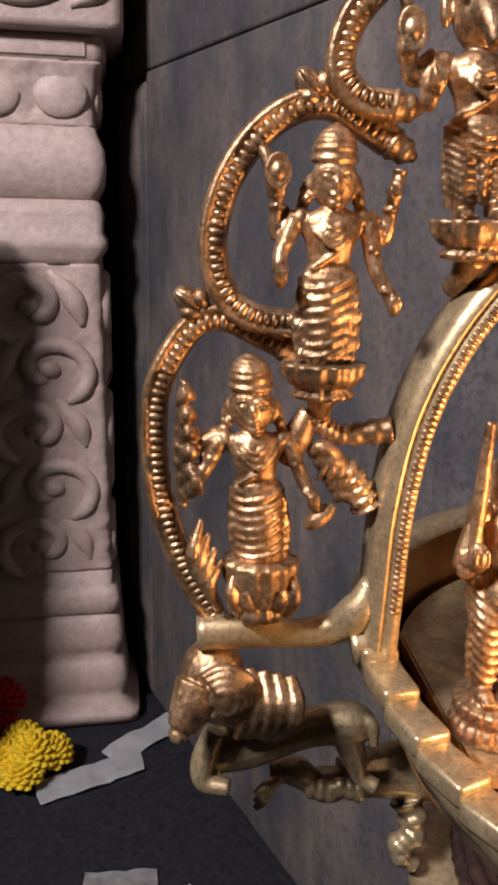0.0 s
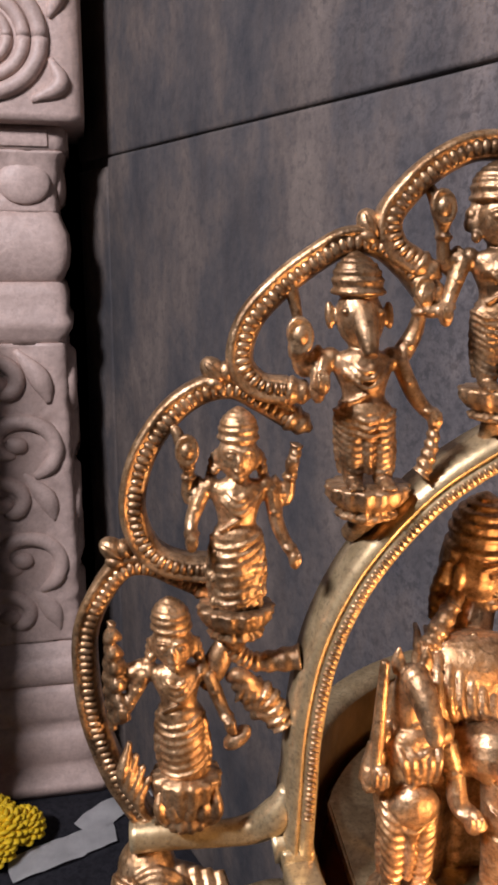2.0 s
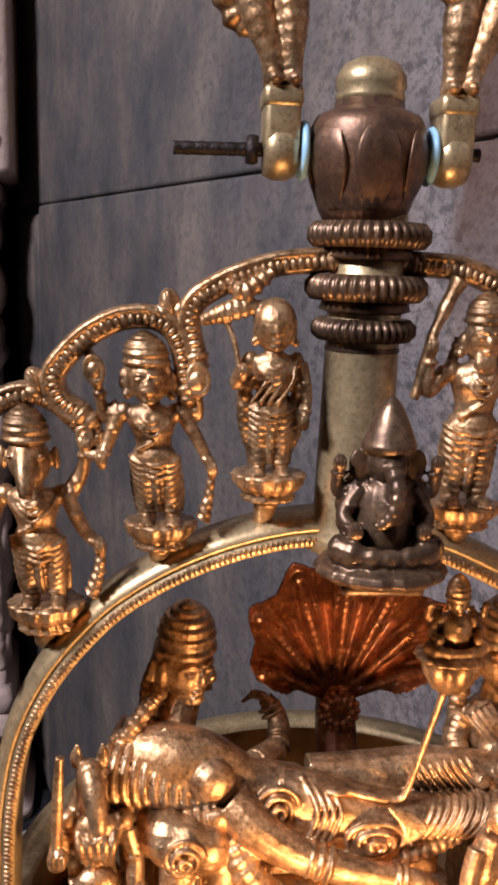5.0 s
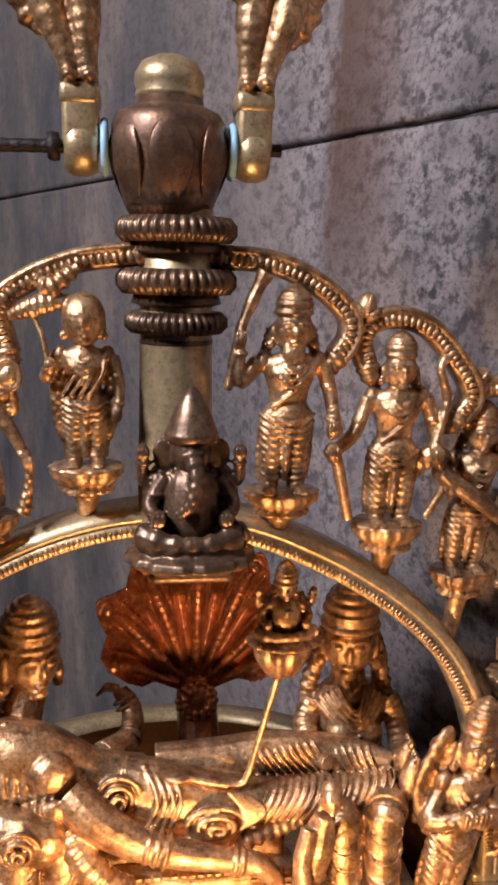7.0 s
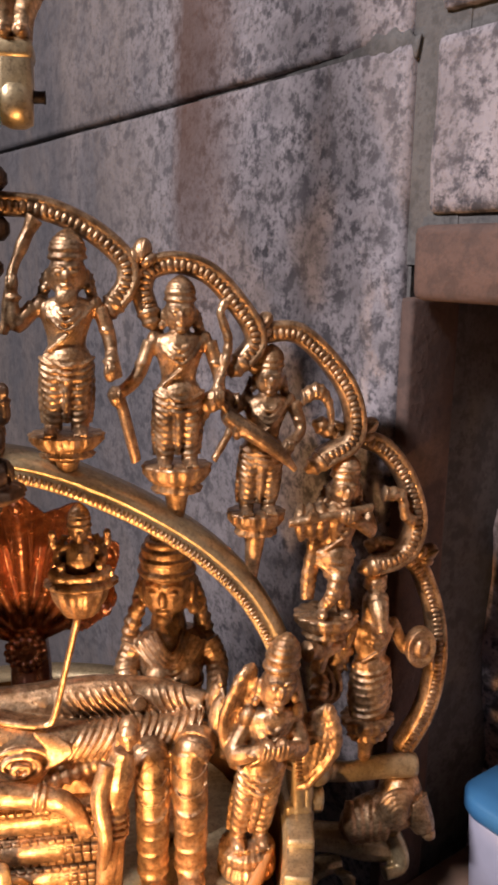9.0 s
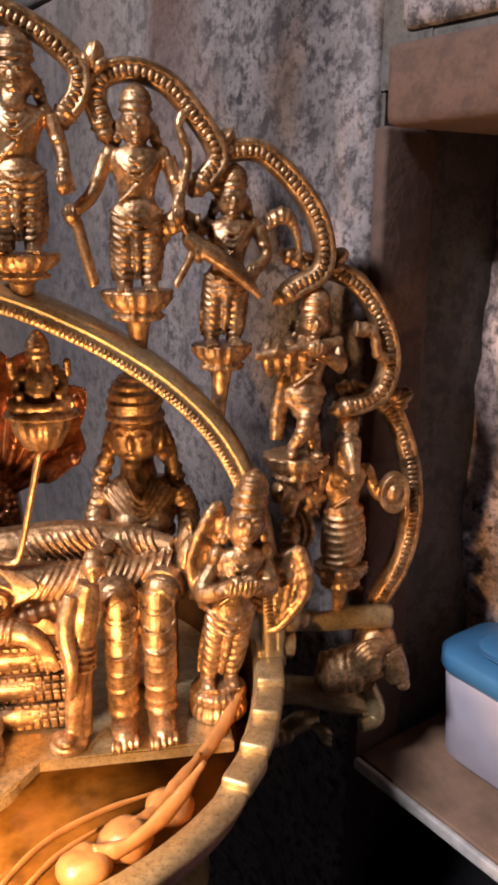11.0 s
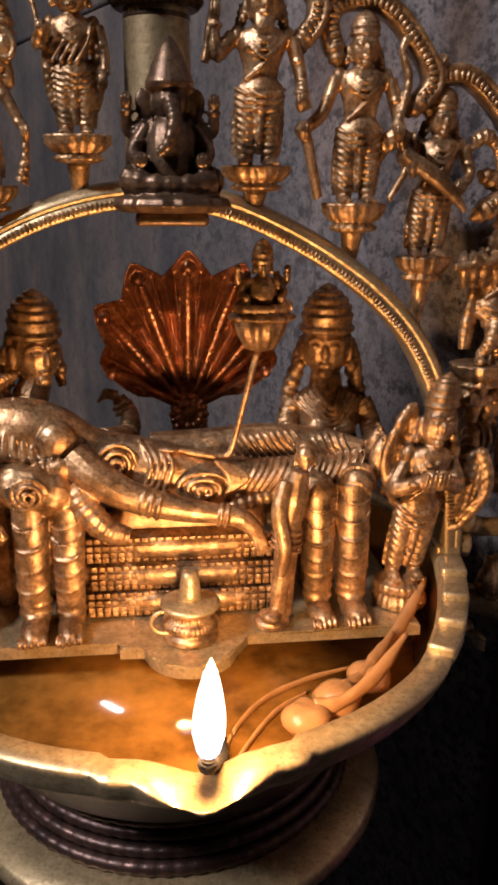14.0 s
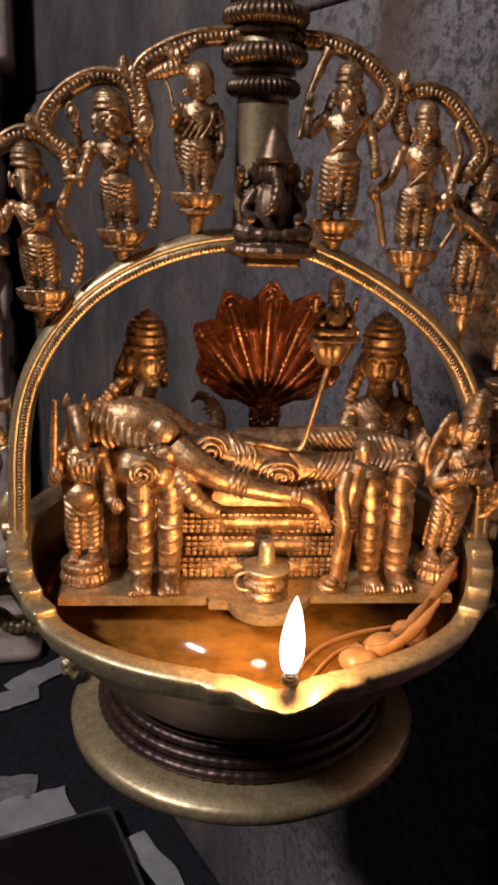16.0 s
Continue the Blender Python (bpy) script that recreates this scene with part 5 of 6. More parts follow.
for k in range(3):
    tube(bm, [(-0.0720, 0.008, 1.2760 - 0.001 * k), (-0.0655 - 0.001 * k, 0.0005, 1.2690 - 0.0028 * k), (-0.0560, 0.004, 1.2700 - 0.0018 * k)], 0.0011, 7, 5, 1.0, (7, 0.15))
# garland along the lower edge of the chest and the folded cloth below
tube(bm, [(-0.0940, 0.006, 1.2610), (-0.0930, -0.001, 1.2520), (-0.0800, -0.006, 1.2460), (-0.0660, -0.008, 1.2470), (-0.0540, -0.009, 1.2500), (-0.0440, -0.007, 1.2450)], [0.003, 0.0036, 0.0034, 0.0034, 0.0036, 0.002], 10, 6, 1.0, (22, 0.16))
blob(bm, (-0.0520, -0.0105, 1.2500), (0.0048, 0.003, 0.0048), 12, 8)
tube(bm, [(-0.086, 0.002, 1.2450), (-0.070, -0.006, 1.2400), (-0.052, -0.010, 1.2410)], [0.006, 0.0075, 0.006], 12, 6, 1.0, (9, 0.07))
# raised hand behind
tube(bm, [(-0.0360, 0.018, 1.2530), (-0.0255, 0.032, 1.2520), (-0.0250, 0.044, 1.2590), (-0.0300, 0.047, 1.2655)], [0.0062, 0.0055, 0.0044, 0.0036], 12, 6)
for k in range(4):
    tube(bm, [(-0.0300, 0.047 - 0.0012 * k, 1.2650 + 0.0012 * k), (-0.0355, 0.047 - 0.0012 * k, 1.2665 + 0.0012 * k), (-0.0400 + 0.0012 * k, 0.046 - 0.0012 * k, 1.2640 + 0.0016 * k)], [0.0016, 0.0014, 0.0008], 7, 4)
hoops(bm, (-0.0262, 0.0435, 1.2590), (-0.0288, 0.0455, 1.2635), 0.0046, 2, 0.0009)
# hips and the two legs stretched out
tube(bm, [(-0.0290, 0.008, 1.2470), (-0.0120, 0.005, 1.2430), (0.0080, 0.004, 1.2390), (0.0300, 0.004, 1.2385), (0.0560, 0.003, 1.2400), (0.0790, 0.001, 1.2435)], [0.0125, 0.0132, 0.0120, 0.0092, 0.0078, 0.0058], 24, 8, 0.9)
tube(bm, [(-0.0150, 0.017, 1.2470), (0.0100, 0.018, 1.2480), (0.0360, 0.018, 1.2510), (0.0620, 0.015, 1.2500), (0.0800, 0.008, 1.2480)], [0.010, 0.0098, 0.0086, 0.0074, 0.0056], 16, 8, 0.9)
hoops(bm, (0.0220, 0.004, 1.2385), (0.0560, 0.003, 1.2400), 0.0084, 11, 0.0006, 0.0060)
hoops(bm, (0.0570, 0.003, 1.2400), (0.0770, 0.001, 1.2435), 0.0068, 6, 0.0006, 0.0050)
hoops(bm, (0.0200, 0.018, 1.2490), (0.0560, 0.016, 1.2505), 0.0082, 11, 0.0006, -0.0060)
hoops(bm, (0.0570, 0.016, 1.2505), (0.0770, 0.009, 1.2485), 0.0066, 6, 0.0006, -0.0050)
for y, z in ((-0.002, 1.2480), (0.0065, 1.2500)):
    blob(bm, (0.0850, y, z), (0.0044, 0.0046, 0.0105), 12, 8, (0, 10, 0))
    for k in range(4):
        blob(bm, (0.0870, y - 0.003 + 0.002 * k, z + 0.0095), (0.0016, 0.001, 0.0022), 6, 5)
curl(bm, 0.0060, -0.0085, 1.2390, 0.0120, 0.0075, 3, 0.0011)
curl(bm, -0.0300, -0.0035, 1.2500, 0.0085, 0.0085, 3, 0.0011)
blob(bm, (0.0060, -0.007, 1.2390), (0.0100, 0.0040, 0.0062), 12, 8)
blob(bm, (-0.0300, -0.0015, 1.2500), (0.0075, 0.0040, 0.0075), 12, 8)
for k in range(6):
    tube(bm, [(0.0120 + 0.0016 * k, -0.0060, 1.2505 - 0.0005 * k), (0.0185 + 0.0012 * k, -0.0090, 1.2410), (0.0110 - 0.0035 * k, -0.0085, 1.2285 - 0.0003 * k)], 0.0010, 7, 5)
for k in range(4):
    tube(bm, [(-0.0200 + 0.003 * k, 0.004, 1.2575 - 0.001 * k), (-0.0150 + 0.003 * k, -0.0070, 1.2500), (-0.0190 + 0.003 * k, -0.0080, 1.2380)], 0.0011, 7, 5)
tube(bm, [(-0.0100, 0.002, 1.2300), (0.0100, -0.004, 1.2275), (0.0290, -0.003, 1.2310), (0.0450, 0.0, 1.2330)], [0.004, 0.005, 0.004, 0.002], 10, 6, 1.0, (14, 0.12))
# arm laid down in front of the couch
tube(bm, [(-0.0470, -0.004, 1.2520), (-0.0385, -0.010, 1.2460), (-0.0240, -0.014, 1.2385), (-0.0050, -0.017, 1.2335), (0.0120, -0.0185, 1.2310), (0.0220, -0.019, 1.2285), (0.0285, -0.0195, 1.2220), (0.0320, -0.020, 1.2130)], [0.0085, 0.0080, 0.0066, 0.0054, 0.0044, 0.0044, 0.0034, 0.0016], 14, 6)
hoops(bm, (-0.0200, -0.0145, 1.2372), (-0.0100, -0.0165, 1.2345), 0.0062, 3, 0.0009)
hoops(bm, (0.0120, -0.0185, 1.2310), (0.0170, -0.0188, 1.2300), 0.0048, 2, 0.0008)
for k in range(3):
    tube(bm, [(0.0240 + 0.002 * k, -0.020, 1.2270 - 0.001 * k), (0.0275 + 0.0022 * k, -0.0215, 1.2200 - 0.001 * k), (0.0290 + 0.0022 * k, -0.0215, 1.2125 + 0.0010 * k)], [0.0014, 0.0014, 0.0007], 7, 4)
tube(bm, [(-0.0480, -0.010, 1.2420), (-0.0420, -0.015, 1.2330), (-0.0340, -0.017, 1.2250), (-0.0250, -0.017, 1.2215)], [0.0052, 0.0062, 0.0054, 0.0040], 12, 6, 1.0, (9, 0.05))
statue("reclining_figurine", bm, "cast brass reclining figurine with tall crown and pleated cloth", 0.0005)

# coiled couch
bm = bmesh.new()
for k, (z, y) in enumerate(((1.1868, -0.004), (1.1990, -0.003), (1.2112, -0.001))):
    tube(bm, [(-0.0450, y + 0.003, z), (-0.03, y, z), (0.0, y - 0.001, z), (0.026, y, z), (0.038, y + 0.004, z)], [0.0056, 0.0066, 0.0068, 0.0066, 0.005], 14, 8, 1.2)
    for j in range(24):
        x = -0.0425 + j * 0.0034 + (0.0017 if k % 2 else 0)
        for dz in (-0.0044, -0.0015, 0.0015, 0.0044):
            slab(bm, (x - 0.0014, y - 0.0090 + abs(dz) * 0.40, z + dz - 0.0012), (x + 0.0014, y - 0.0070 + abs(dz) * 0.40, z + dz + 0.0012), 0.0004)
slab(bm, (-0.043, 0.0, PZ - 0.0003), (0.036, 0.05, 1.2280), 0.003)
tagged(part("coiled_couch", bm, CAST), "scaly brass coils forming the couch of the reclining figure", "couch")
# legs of the seat
bm = bmesh.new()
bent_leg(bm, -0.0655, -0.0150, PZ - 0.0002, 1.2430, 0.0070)
bent_leg(bm, -0.0505, -0.0150, PZ - 0.0002, 1.2340, 0.0066)
tube(bm, [(-0.080, 0.002, 1.2400), (-0.070, -0.010, 1.2430), (-0.056, -0.012, 1.2400), (-0.047, -0.006, 1.2340)], [0.009, 0.0100, 0.0095, 0.007], 14, 6, 0.9, (6, 0.05))
curl(bm, -0.0645, -0.0205, 1.2430, 0.0075, 0.0072, 3, 0.0010)
blob(bm, (-0.0645, -0.0190, 1.2430), (0.006, 0.003, 0.0055), 12, 8)
slab(bm, (-0.080, 0.010, PZ - 0.0002), (-0.046, 0.035, 1.244), 0.004)
tube(bm, [(-0.082, 0.012, PZ), (-0.081, 0.012, 1.21), (-0.082, 0.012, 1.250)], [0.007, 0.008, 0.009], 10, 5)
statue("seated_attendant", bm, "lower body of a cast brass seated attendant with banded legs", 0.0006)

# serpent hood
bm = bmesh.new()
FC = (0.0040, 0.0640, 1.2545)
FAN_A, FAN_L = [radians(k) for k in (0, 22, 42, 54, 66)], [1.0, 0.98, 0.84, 0.66, 0.38]


def fan(d, ph, lift=0.0):
    """A point of the hood's face: how far out, at which angle, raised by lift."""
    f = (math.degrees(ph) + 66) / 132 * 7 % 1.0 - 0.5
    L = 0.0790 * float(np.interp(abs(ph), FAN_A, FAN_L)) * (0.88 + 0.10 * math.cos(math.pi * f) + 0.04 * max(0.0, 1 - 4 * abs(f)))
    y = FC[1] - 0.002 - 0.006 * d * d - 0.0085 * d * math.cos(math.pi * f) - 0.030 * max(0.0, d - 0.72) - lift
    return (FC[0] + d * L * math.sin(ph), y, FC[2] + d * L * math.cos(ph))


front, back = [], []
for i in range(40):
    d = 0.07 + 0.93 * i / 39
    pts = [fan(d, radians(-66 + 132 * j / 140)) for j in range(141)]
    front.append([bm.verts.new(p) for p in pts])
    back.append([bm.verts.new((p[0], p[1] + 0.0040 - 0.0016 * d, p[2])) for p in pts])
for i in range(39):
    for j in range(140):
        bm.faces.new((front[i][j], front[i][j + 1], front[i + 1][j + 1], front[i + 1][j]))
        bm.faces.new((back[i][j], back[i + 1][j], back[i + 1][j + 1], back[i][j + 1]))
    bm.faces.new((front[i][0], front[i + 1][0], back[i + 1][0], back[i][0]))
    bm.faces.new((front[i][140], back[i][140], back[i + 1][140], front[i + 1][140]))
for j in range(140):
    bm.faces.new((front[0][j], back[0][j], back[0][j + 1], front[0][j + 1]))
    bm.faces.new((front[39][j], front[39][j + 1], back[39][j + 1], back[39][j]))
for k in range(7):
    ph = radians(-66 + 132 * (k + 0.5) / 7)
    tube(bm, [fan(d, ph, 0.0002) for d in (0.10, 0.3, 0.5, 0.7, 0.86)], [0.0018, 0.0024, 0.0029, 0.0032, 0.0018], 10, 8, 1.0, (16, 0.03))
    for sgn in (-1, 1):
        tube(bm, [fan(d, ph + sgn * radians(5.2), 0.0) for d in (0.45, 0.65, 0.84, 0.95)], [0.0006, 0.0010, 0.0010, 0.0006], 7, 6)
    blob(bm, fan(0.90, ph, 0.0012), (0.0030, 0.0026, 0.0034), 9, 7)
tube(bm, [(FC[0], FC[1] + 0.002, FC[2] + 0.008), (FC[0] + 0.001, FC[1] - 0.001, 1.243), (FC[0] + 0.002, FC[1] - 0.012, 1.222)], [0.0085, 0.0095, 0.0095], 14, 6)
for r, n in ((0.0086, 16), (0.0058, 11)):
    for k in range(n):
        a = k * 2 * math.pi / n
        blob(bm, (FC[0] + r * math.cos(a), FC[1] - 0.0105 - (0.0012 if n == 11 else 0), FC[2] + 0.0005 + r * math.sin(a)), (0.0016, 0.0016, 0.0016), 7, 5)
blob(bm, (FC[0], FC[1] - 0.009, FC[2] + 0.0005), (0.0088, 0.0034, 0.0088), 14, 8)
statue("serpent_hood", bm, "reddish oiled bronze fan of seven serpent hoods behind the couch", 0.00055, HOOD)

# lotus stalk with small seated figure
bm = bmesh.new()
tube(bm, [(-0.0060, -0.0005, 1.2545), (0.0080, -0.0025, 1.2520), (0.0165, -0.0020, 1.2510), (0.0200, -0.0020, 1.2560), (0.0250, -0.0025, 1.2760), (0.0305, -0.0030, 1.2985)], [0.0014, 0.0015, 0.0014, 0.0013, 0.0013, 0.0015], 10, 6)
blob(bm, (-0.0070, -0.0005, 1.2545), (0.005, 0.004, 0.0014), 10, 6)
lathe(bm, [(0.001, 1.2965), (0.006, 1.2980), (0.0096, 1.3045), (0.0108, 1.3095), (0.0096, 1.3110), (0.004, 1.3112)], (0.0312, -0.0030, 0), 60, 0.9, (11, 0.14))
tagged(part("lotus_stalk", bm, CAST), "brass lotus flower on a bent wire stalk", "lotus")
statue("seated_figurine", seated((0.035, 0.033, 0.0335), (0.0318, -0.0030, 1.3090)), "tiny cast brass figurine seated on the lotus", 0.0004)

# seated figure at the feet
bm = bmesh.new()
QX, QY = 0.0675, 0.0320
turned_head(bm, (QX - 0.0008, QY - 0.0010, 1.2920), 0.0108, 0.0140, -14, 0.0117, 0.0215, 2)
tube(bm, [(QX, QY + 0.002, 1.282), (QX, QY + 0.002, 1.268)], [0.0066, 0.009], 12, 4)
tube(bm, [(QX + 0.001, QY + 0.003, 1.2720), (QX + 0.001, QY + 0.002, 1.2650), (QX + 0.001, QY, 1.2540), (QX + 0.001, QY - 0.002, 1.2400), (QX + 0.001, QY - 0.008, 1.2330)], [0.0110, 0.0165, 0.0145, 0.0120, 0.0140], 20, 6, 0.72)
for s in (-1, 1):
    blob(bm, (QX + 0.001 + s * 0.0062, QY - 0.0095, 1.2555), (0.0060, 0.0055, 0.0056), 12, 8)
    tube(bm, [(QX + 0.001 + s * 0.0160, QY + 0.001, 1.2655), (QX + 0.001 + s * 0.0200, QY - 0.003, 1.2560), (QX + 0.001 + s * 0.0180, QY - 0.016, 1.2500), (QX + 0.001 + s * 0.0150, QY - 0.026, 1.2520)], [0.0056, 0.0052, 0.0042, 0.0030], 12, 6, 1.0, (12, 0.06))
    tube(bm, [(QX + s * 0.0120, QY + 0.006, 1.284), (QX + s * 0.0160, QY + 0.005, 1.272), (QX + s * 0.0180, QY + 0.004, 1.262)], [0.0034, 0.0040, 0.003], 9, 5, 1.0, (5, 0.15))
for k in range(5):
    w = 0.006 + 0.0024 * k
    tube(bm, [(QX - w, QY - 0.004, 1.2735 - 0.0014 * k), (QX - w * 0.5, QY - 0.0112, 1.2690 - 0.0022 * k), (QX + 0.0005, QY - 0.0135, 1.2660 - 0.0028 * k), (QX + w * 0.5, QY - 0.0112, 1.2690 - 0.0022 * k), (QX + w, QY - 0.004, 1.2735 - 0.0014 * k)], 0.0010, 8, 5)
hoops(bm, (QX + 0.001, QY - 0.001, 1.2500), (QX + 0.001, QY - 0.001, 1.2465), 0.0140, 2, 0.0009)
bent_leg(bm, 0.0570, -0.0125, PZ - 0.0002, 1.2360, 0.0066)
bent_leg(bm, 0.0722, -0.0125, PZ - 0.0002, 1.2390, 0.0068)
tube(bm, [(0.054, 0.004, 1.2320), (0.056, -0.006, 1.2360), (0.058, -0.012, 1.2330)], [0.0085, 0.0085, 0.0066], 14, 5)
tube(bm, [(0.078, 0.006, 1.2340), (0.075, -0.006, 1.2390), (0.072, -0.012, 1.2360)], [0.0085, 0.0085, 0.0066], 14, 5)
slab(bm, (0.053, 0.012, PZ - 0.0002), (0.082, 0.040, 1.236), 0.004)
statue("seated_queen_figurine", bm, "cast brass seated crowned figurine with necklaces and banded legs", 0.00055)

# small attendant leaning in front
bm = bmesh.new()
lathe(bm, [(0.002, 0.0), (0.0076, 0.0005), (0.0080, 0.003), (0.0055, 0.005), (0.002, 0.0055)], (0.0350, -0.0225, PZ - 0.0002), 24)
tube(bm, [(0.0375, -0.0225, PZ + 0.003), (0.0380, -0.0235, 1.197), (0.0400, -0.0230, 1.214), (0.0415, -0.0220, 1.229)], [0.0034, 0.0038, 0.0046, 0.0058], 12, 6)
tube(bm, [(0.0415, -0.0205, PZ + 0.004), (0.0415, -0.0205, 1.200), (0.0425, -0.0205, 1.226)], [0.003, 0.0036, 0.0050], 12, 6)
blob(bm, (0.0335, -0.0270, PZ + 0.0065), (0.0042, 0.0060, 0.0028), 10, 6, (0, 0, 30))
tube(bm, [(0.0415, -0.0215, 1.227), (0.0435, -0.0215, 1.238), (0.0460, -0.0215, 1.250)], [0.0056, 0.0064, 0.0040], 12, 6)
face(bm, 0.0478, -0.0222, 1.2562, 0.0040, 0.0050)
blob(bm, (0.0484, -0.0200, 1.2585), (0.0042, 0.0040, 0.0044), 10, 8)
tube(bm, [(0.0400, -0.0235, 1.246), (0.0365, -0.0275, 1.234), (0.0385, -0.0315, 1.220), (0.0370, -0.0310, 1.207)], [0.0034, 0.0034, 0.0028, 0.0018], 10, 6)
hoops(bm, (0.0405, -0.0225, 1.2150), (0.0412, -0.0222, 1.2260), 0.0062, 4, 0.0008, 0.001)
statue("attendant_figurine", bm, "small slender cast brass attendant figurine leaning forward", 0.0005)


def round_base(x, y, z0, z1, r):
    bm = bmesh.new()
    h = z1 - z0
    lathe(bm, [(r * 0.5, 0), (r * 1.02, 0.0005), (r * 1.06, h * 0.22), (r * 1.0, h * 0.36), (r * 0.92, h * 0.46), (r * 1.0, h * 0.60), (r * 0.98, h * 0.78), (r * 0.72, h * 0.9), (r * 0.66, h), (0.001, h)], (x, y, z0), 96, 1.0, (24, 0.05))
    return bm


# horse-headed standing figure
HX, HY, HZ = -0.0955, -0.0095, 1.1940
bm = deity(0.72, "none", [[(0.15, 0, 0.63), (0.19, -0.03, 0.52), (0.20, -0.08, 0.42), (0.25, -0.14, 0.38)], [(-0.15, 0, 0.63), (-0.2, -0.03, 0.5), (-0.17, -0.10, 0.56)]], "stand")
tube(bm, [(0.0, 0.03, 0.64), (-0.03, 0.01, 0.80), (-0.03, -0.04, 0.925), (0.0, -0.13, 0.88), (0.03, -0.20, 0.78), (0.038, -0.215, 0.74)], [0.085, 0.070, 0.062, 0.058, 0.044, 0.026], 16, 7)
for dx in (-0.085, 0.030):
    tube(bm, [(dx, -0.02, 0.94), (dx * 1.1, -0.02, 0.99), (dx * 1.05, -0.02, 1.045)], [0.028, 0.032, 0.006], 10, 5, 0.7)
    blob(bm, (dx + 0.02, -0.085, 0.90), (0.018, 0.02, 0.016), 8, 6)
for k in range(5):
    tube(bm, [(-0.10 + 0.05 * k, -0.03, 0.68), (-0.07 + 0.04 * k, -0.11, 0.62), (-0.04 + 0.03 * k, -0.10, 0.52)], [0.014, 0.020, 0.010], 8, 5)
tube(bm, [(-0.19, -0.09, 0.52), (-0.18, -0.09, 0.75), (-0.165, -0.08, 1.02)], [0.020, 0.030, 0.022], 10, 5)
blob(bm, (0.0, -0.08, 0.42), (0.115, 0.075, 0.085), 14, 10)
blob(bm, (0.26, -0.16, 0.375), (0.05, 0.045, 0.022), 10, 6)
tube(bm, [(-0.06, 0.06, 0.25), (-0.10, 0.07, 0.6), (-0.06, 0.05, 0.85)], [0.07, 0.08, 0.04], 10, 5)
bmesh.ops.transform(bm, matrix=Matrix.Translation((HX, HY, HZ - 0.0008)) @ Matrix.Diagonal((0.072, 0.072, 0.0850, 1)), verts=bm.verts[:])
base = round_base(HX, HY, PZ - 0.0002, HZ, 0.0125)
merge(bm, base)
statue("horse_headed_figurine", bm, "cast brass horse-headed standing figurine on a round base", 0.0005)

# winged standing figure
GX, GY, GZ = 0.0965, -0.0075, 1.1945
bm = deity(0.66, "crown", [[(-0.14, 0, 0.56), (-0.19, -0.07, 0.47), (-0.04, -0.17, 0.53)], [(0.14, 0, 0.56), (0.19, -0.07, 0.47), (0.04, -0.17, 0.53)]], "stand")
for s in (-1, 1):
    # folded wing: a plate with a raised border and rows of quills
    hi, lo, out = (0.84, 0.36, 0.21) if s < 0 else (0.62, 0.22, 0.36)
    edge = [(s * 0.11, 0.06, (hi + lo) / 2 + 0.02), (s * (out - 0.06), 0.03, hi - 0.03), (s * out, 0.0, hi - 0.05), (s * (out + 0.06), -0.01, (hi + lo) / 2), (s * (out - 0.04), 0.0, lo + 0.04), (s * (out - 0.12), 0.02, lo)]
    tube(bm, edge, [0.03, 0.034, 0.034, 0.032, 0.026, 0.015], 10, 6, 0.8, (16, 0.08))
    for k in range(7):
        f = (k + 0.5) / 7
        tube(bm, [(s * 0.10, 0.06, lo + 0.12 + (hi - lo) * 0.5 * f), (s * (0.12 + (out - 0.06) * 0.6), 0.03, lo + 0.06 + (hi - lo) * 0.8 * f), (s * (out + 0.03 - 0.05 * abs(f - 0.5)), 0.0, lo + 0.03 + (hi - lo - 0.05) * f)], [0.022, 0.034, 0.024], 8, 5, 0.8, (5, 0.1))
tube(bm, [(0, 0.05, 0.05), (0, 0.06, 0.4), (0, 0.06, 0.75)], [0.06, 0.08, 0.06], 12, 6)
bmesh.ops.transform(bm, matrix=Matrix.Translation((GX, GY, GZ - 0.0008)) @ Matrix(((1, 0, 0.155, 0), (0, 1, -0.03, 0), (0, 0, 1, 0), (0, 0, 0, 1))) @ Matrix.Diagonal((0.073, 0.073, 0.0945, 1)), verts=bm.verts[:])
base = round_base(GX, GY, PZ - 0.0002, GZ, 0.0118)
merge(bm, base)
statue("winged_figurine", bm, "cast brass winged figurine with folded hands on a round base", 0.0005)

# little pot in front
pot = thing("oil_pot", "small brass spouted oil pot with milled rings on the platform", "pot", (-0.0005, -0.0290, PZ))
bm = bmesh.new()
lathe(bm, [(0.002, 0.0), (0.0112, 0.0003), (0.0118, 0.0015), (0.0116, 0.0034), (0.0100, 0.0042), (0.0096, 0.0052), (0.0100, 0.0058)], (0, 0, 0), 40)
part("foot_ring", bm, CAST, pot)
bm = bmesh.new()
lathe(bm, [(0.0095, 0.0050), (0.0113, 0.0058), (0.0117, 0.0072), (0.0113, 0.0088), (0.0100, 0.0096), (0.0088, 0.0104), (0.0086, 0.0128), (0.0094, 0.0140)], (0, 0, 0), 120, 1.0, (40, 0.05))
part("milled_body", bm, CAST, pot, "body with milled ring")
bm = bmesh.new()
lathe(bm, [(0.0080, 0.0132), (0.0110, 0.0140), (0.0124, 0.0152), (0.0124, 0.0164), (0.0108, 0.0172), (0.0060, 0.0182), (0.0050, 0.0186)], (0, 0, 0), 40)
part("top_disc", bm, BRASS, pot)
bm = bmesh.new()
lathe(bm, [(0.0054, 0.0180), (0.0046, 0.0205), (0.0040, 0.0260), (0.0033, 0.0300), (0.0016, 0.0308), (0.0004, 0.0300)], (0, 0, 0), 24)
part("spout", bm, BRASS, pot, "bright conical spout")
bm = bmesh.new()
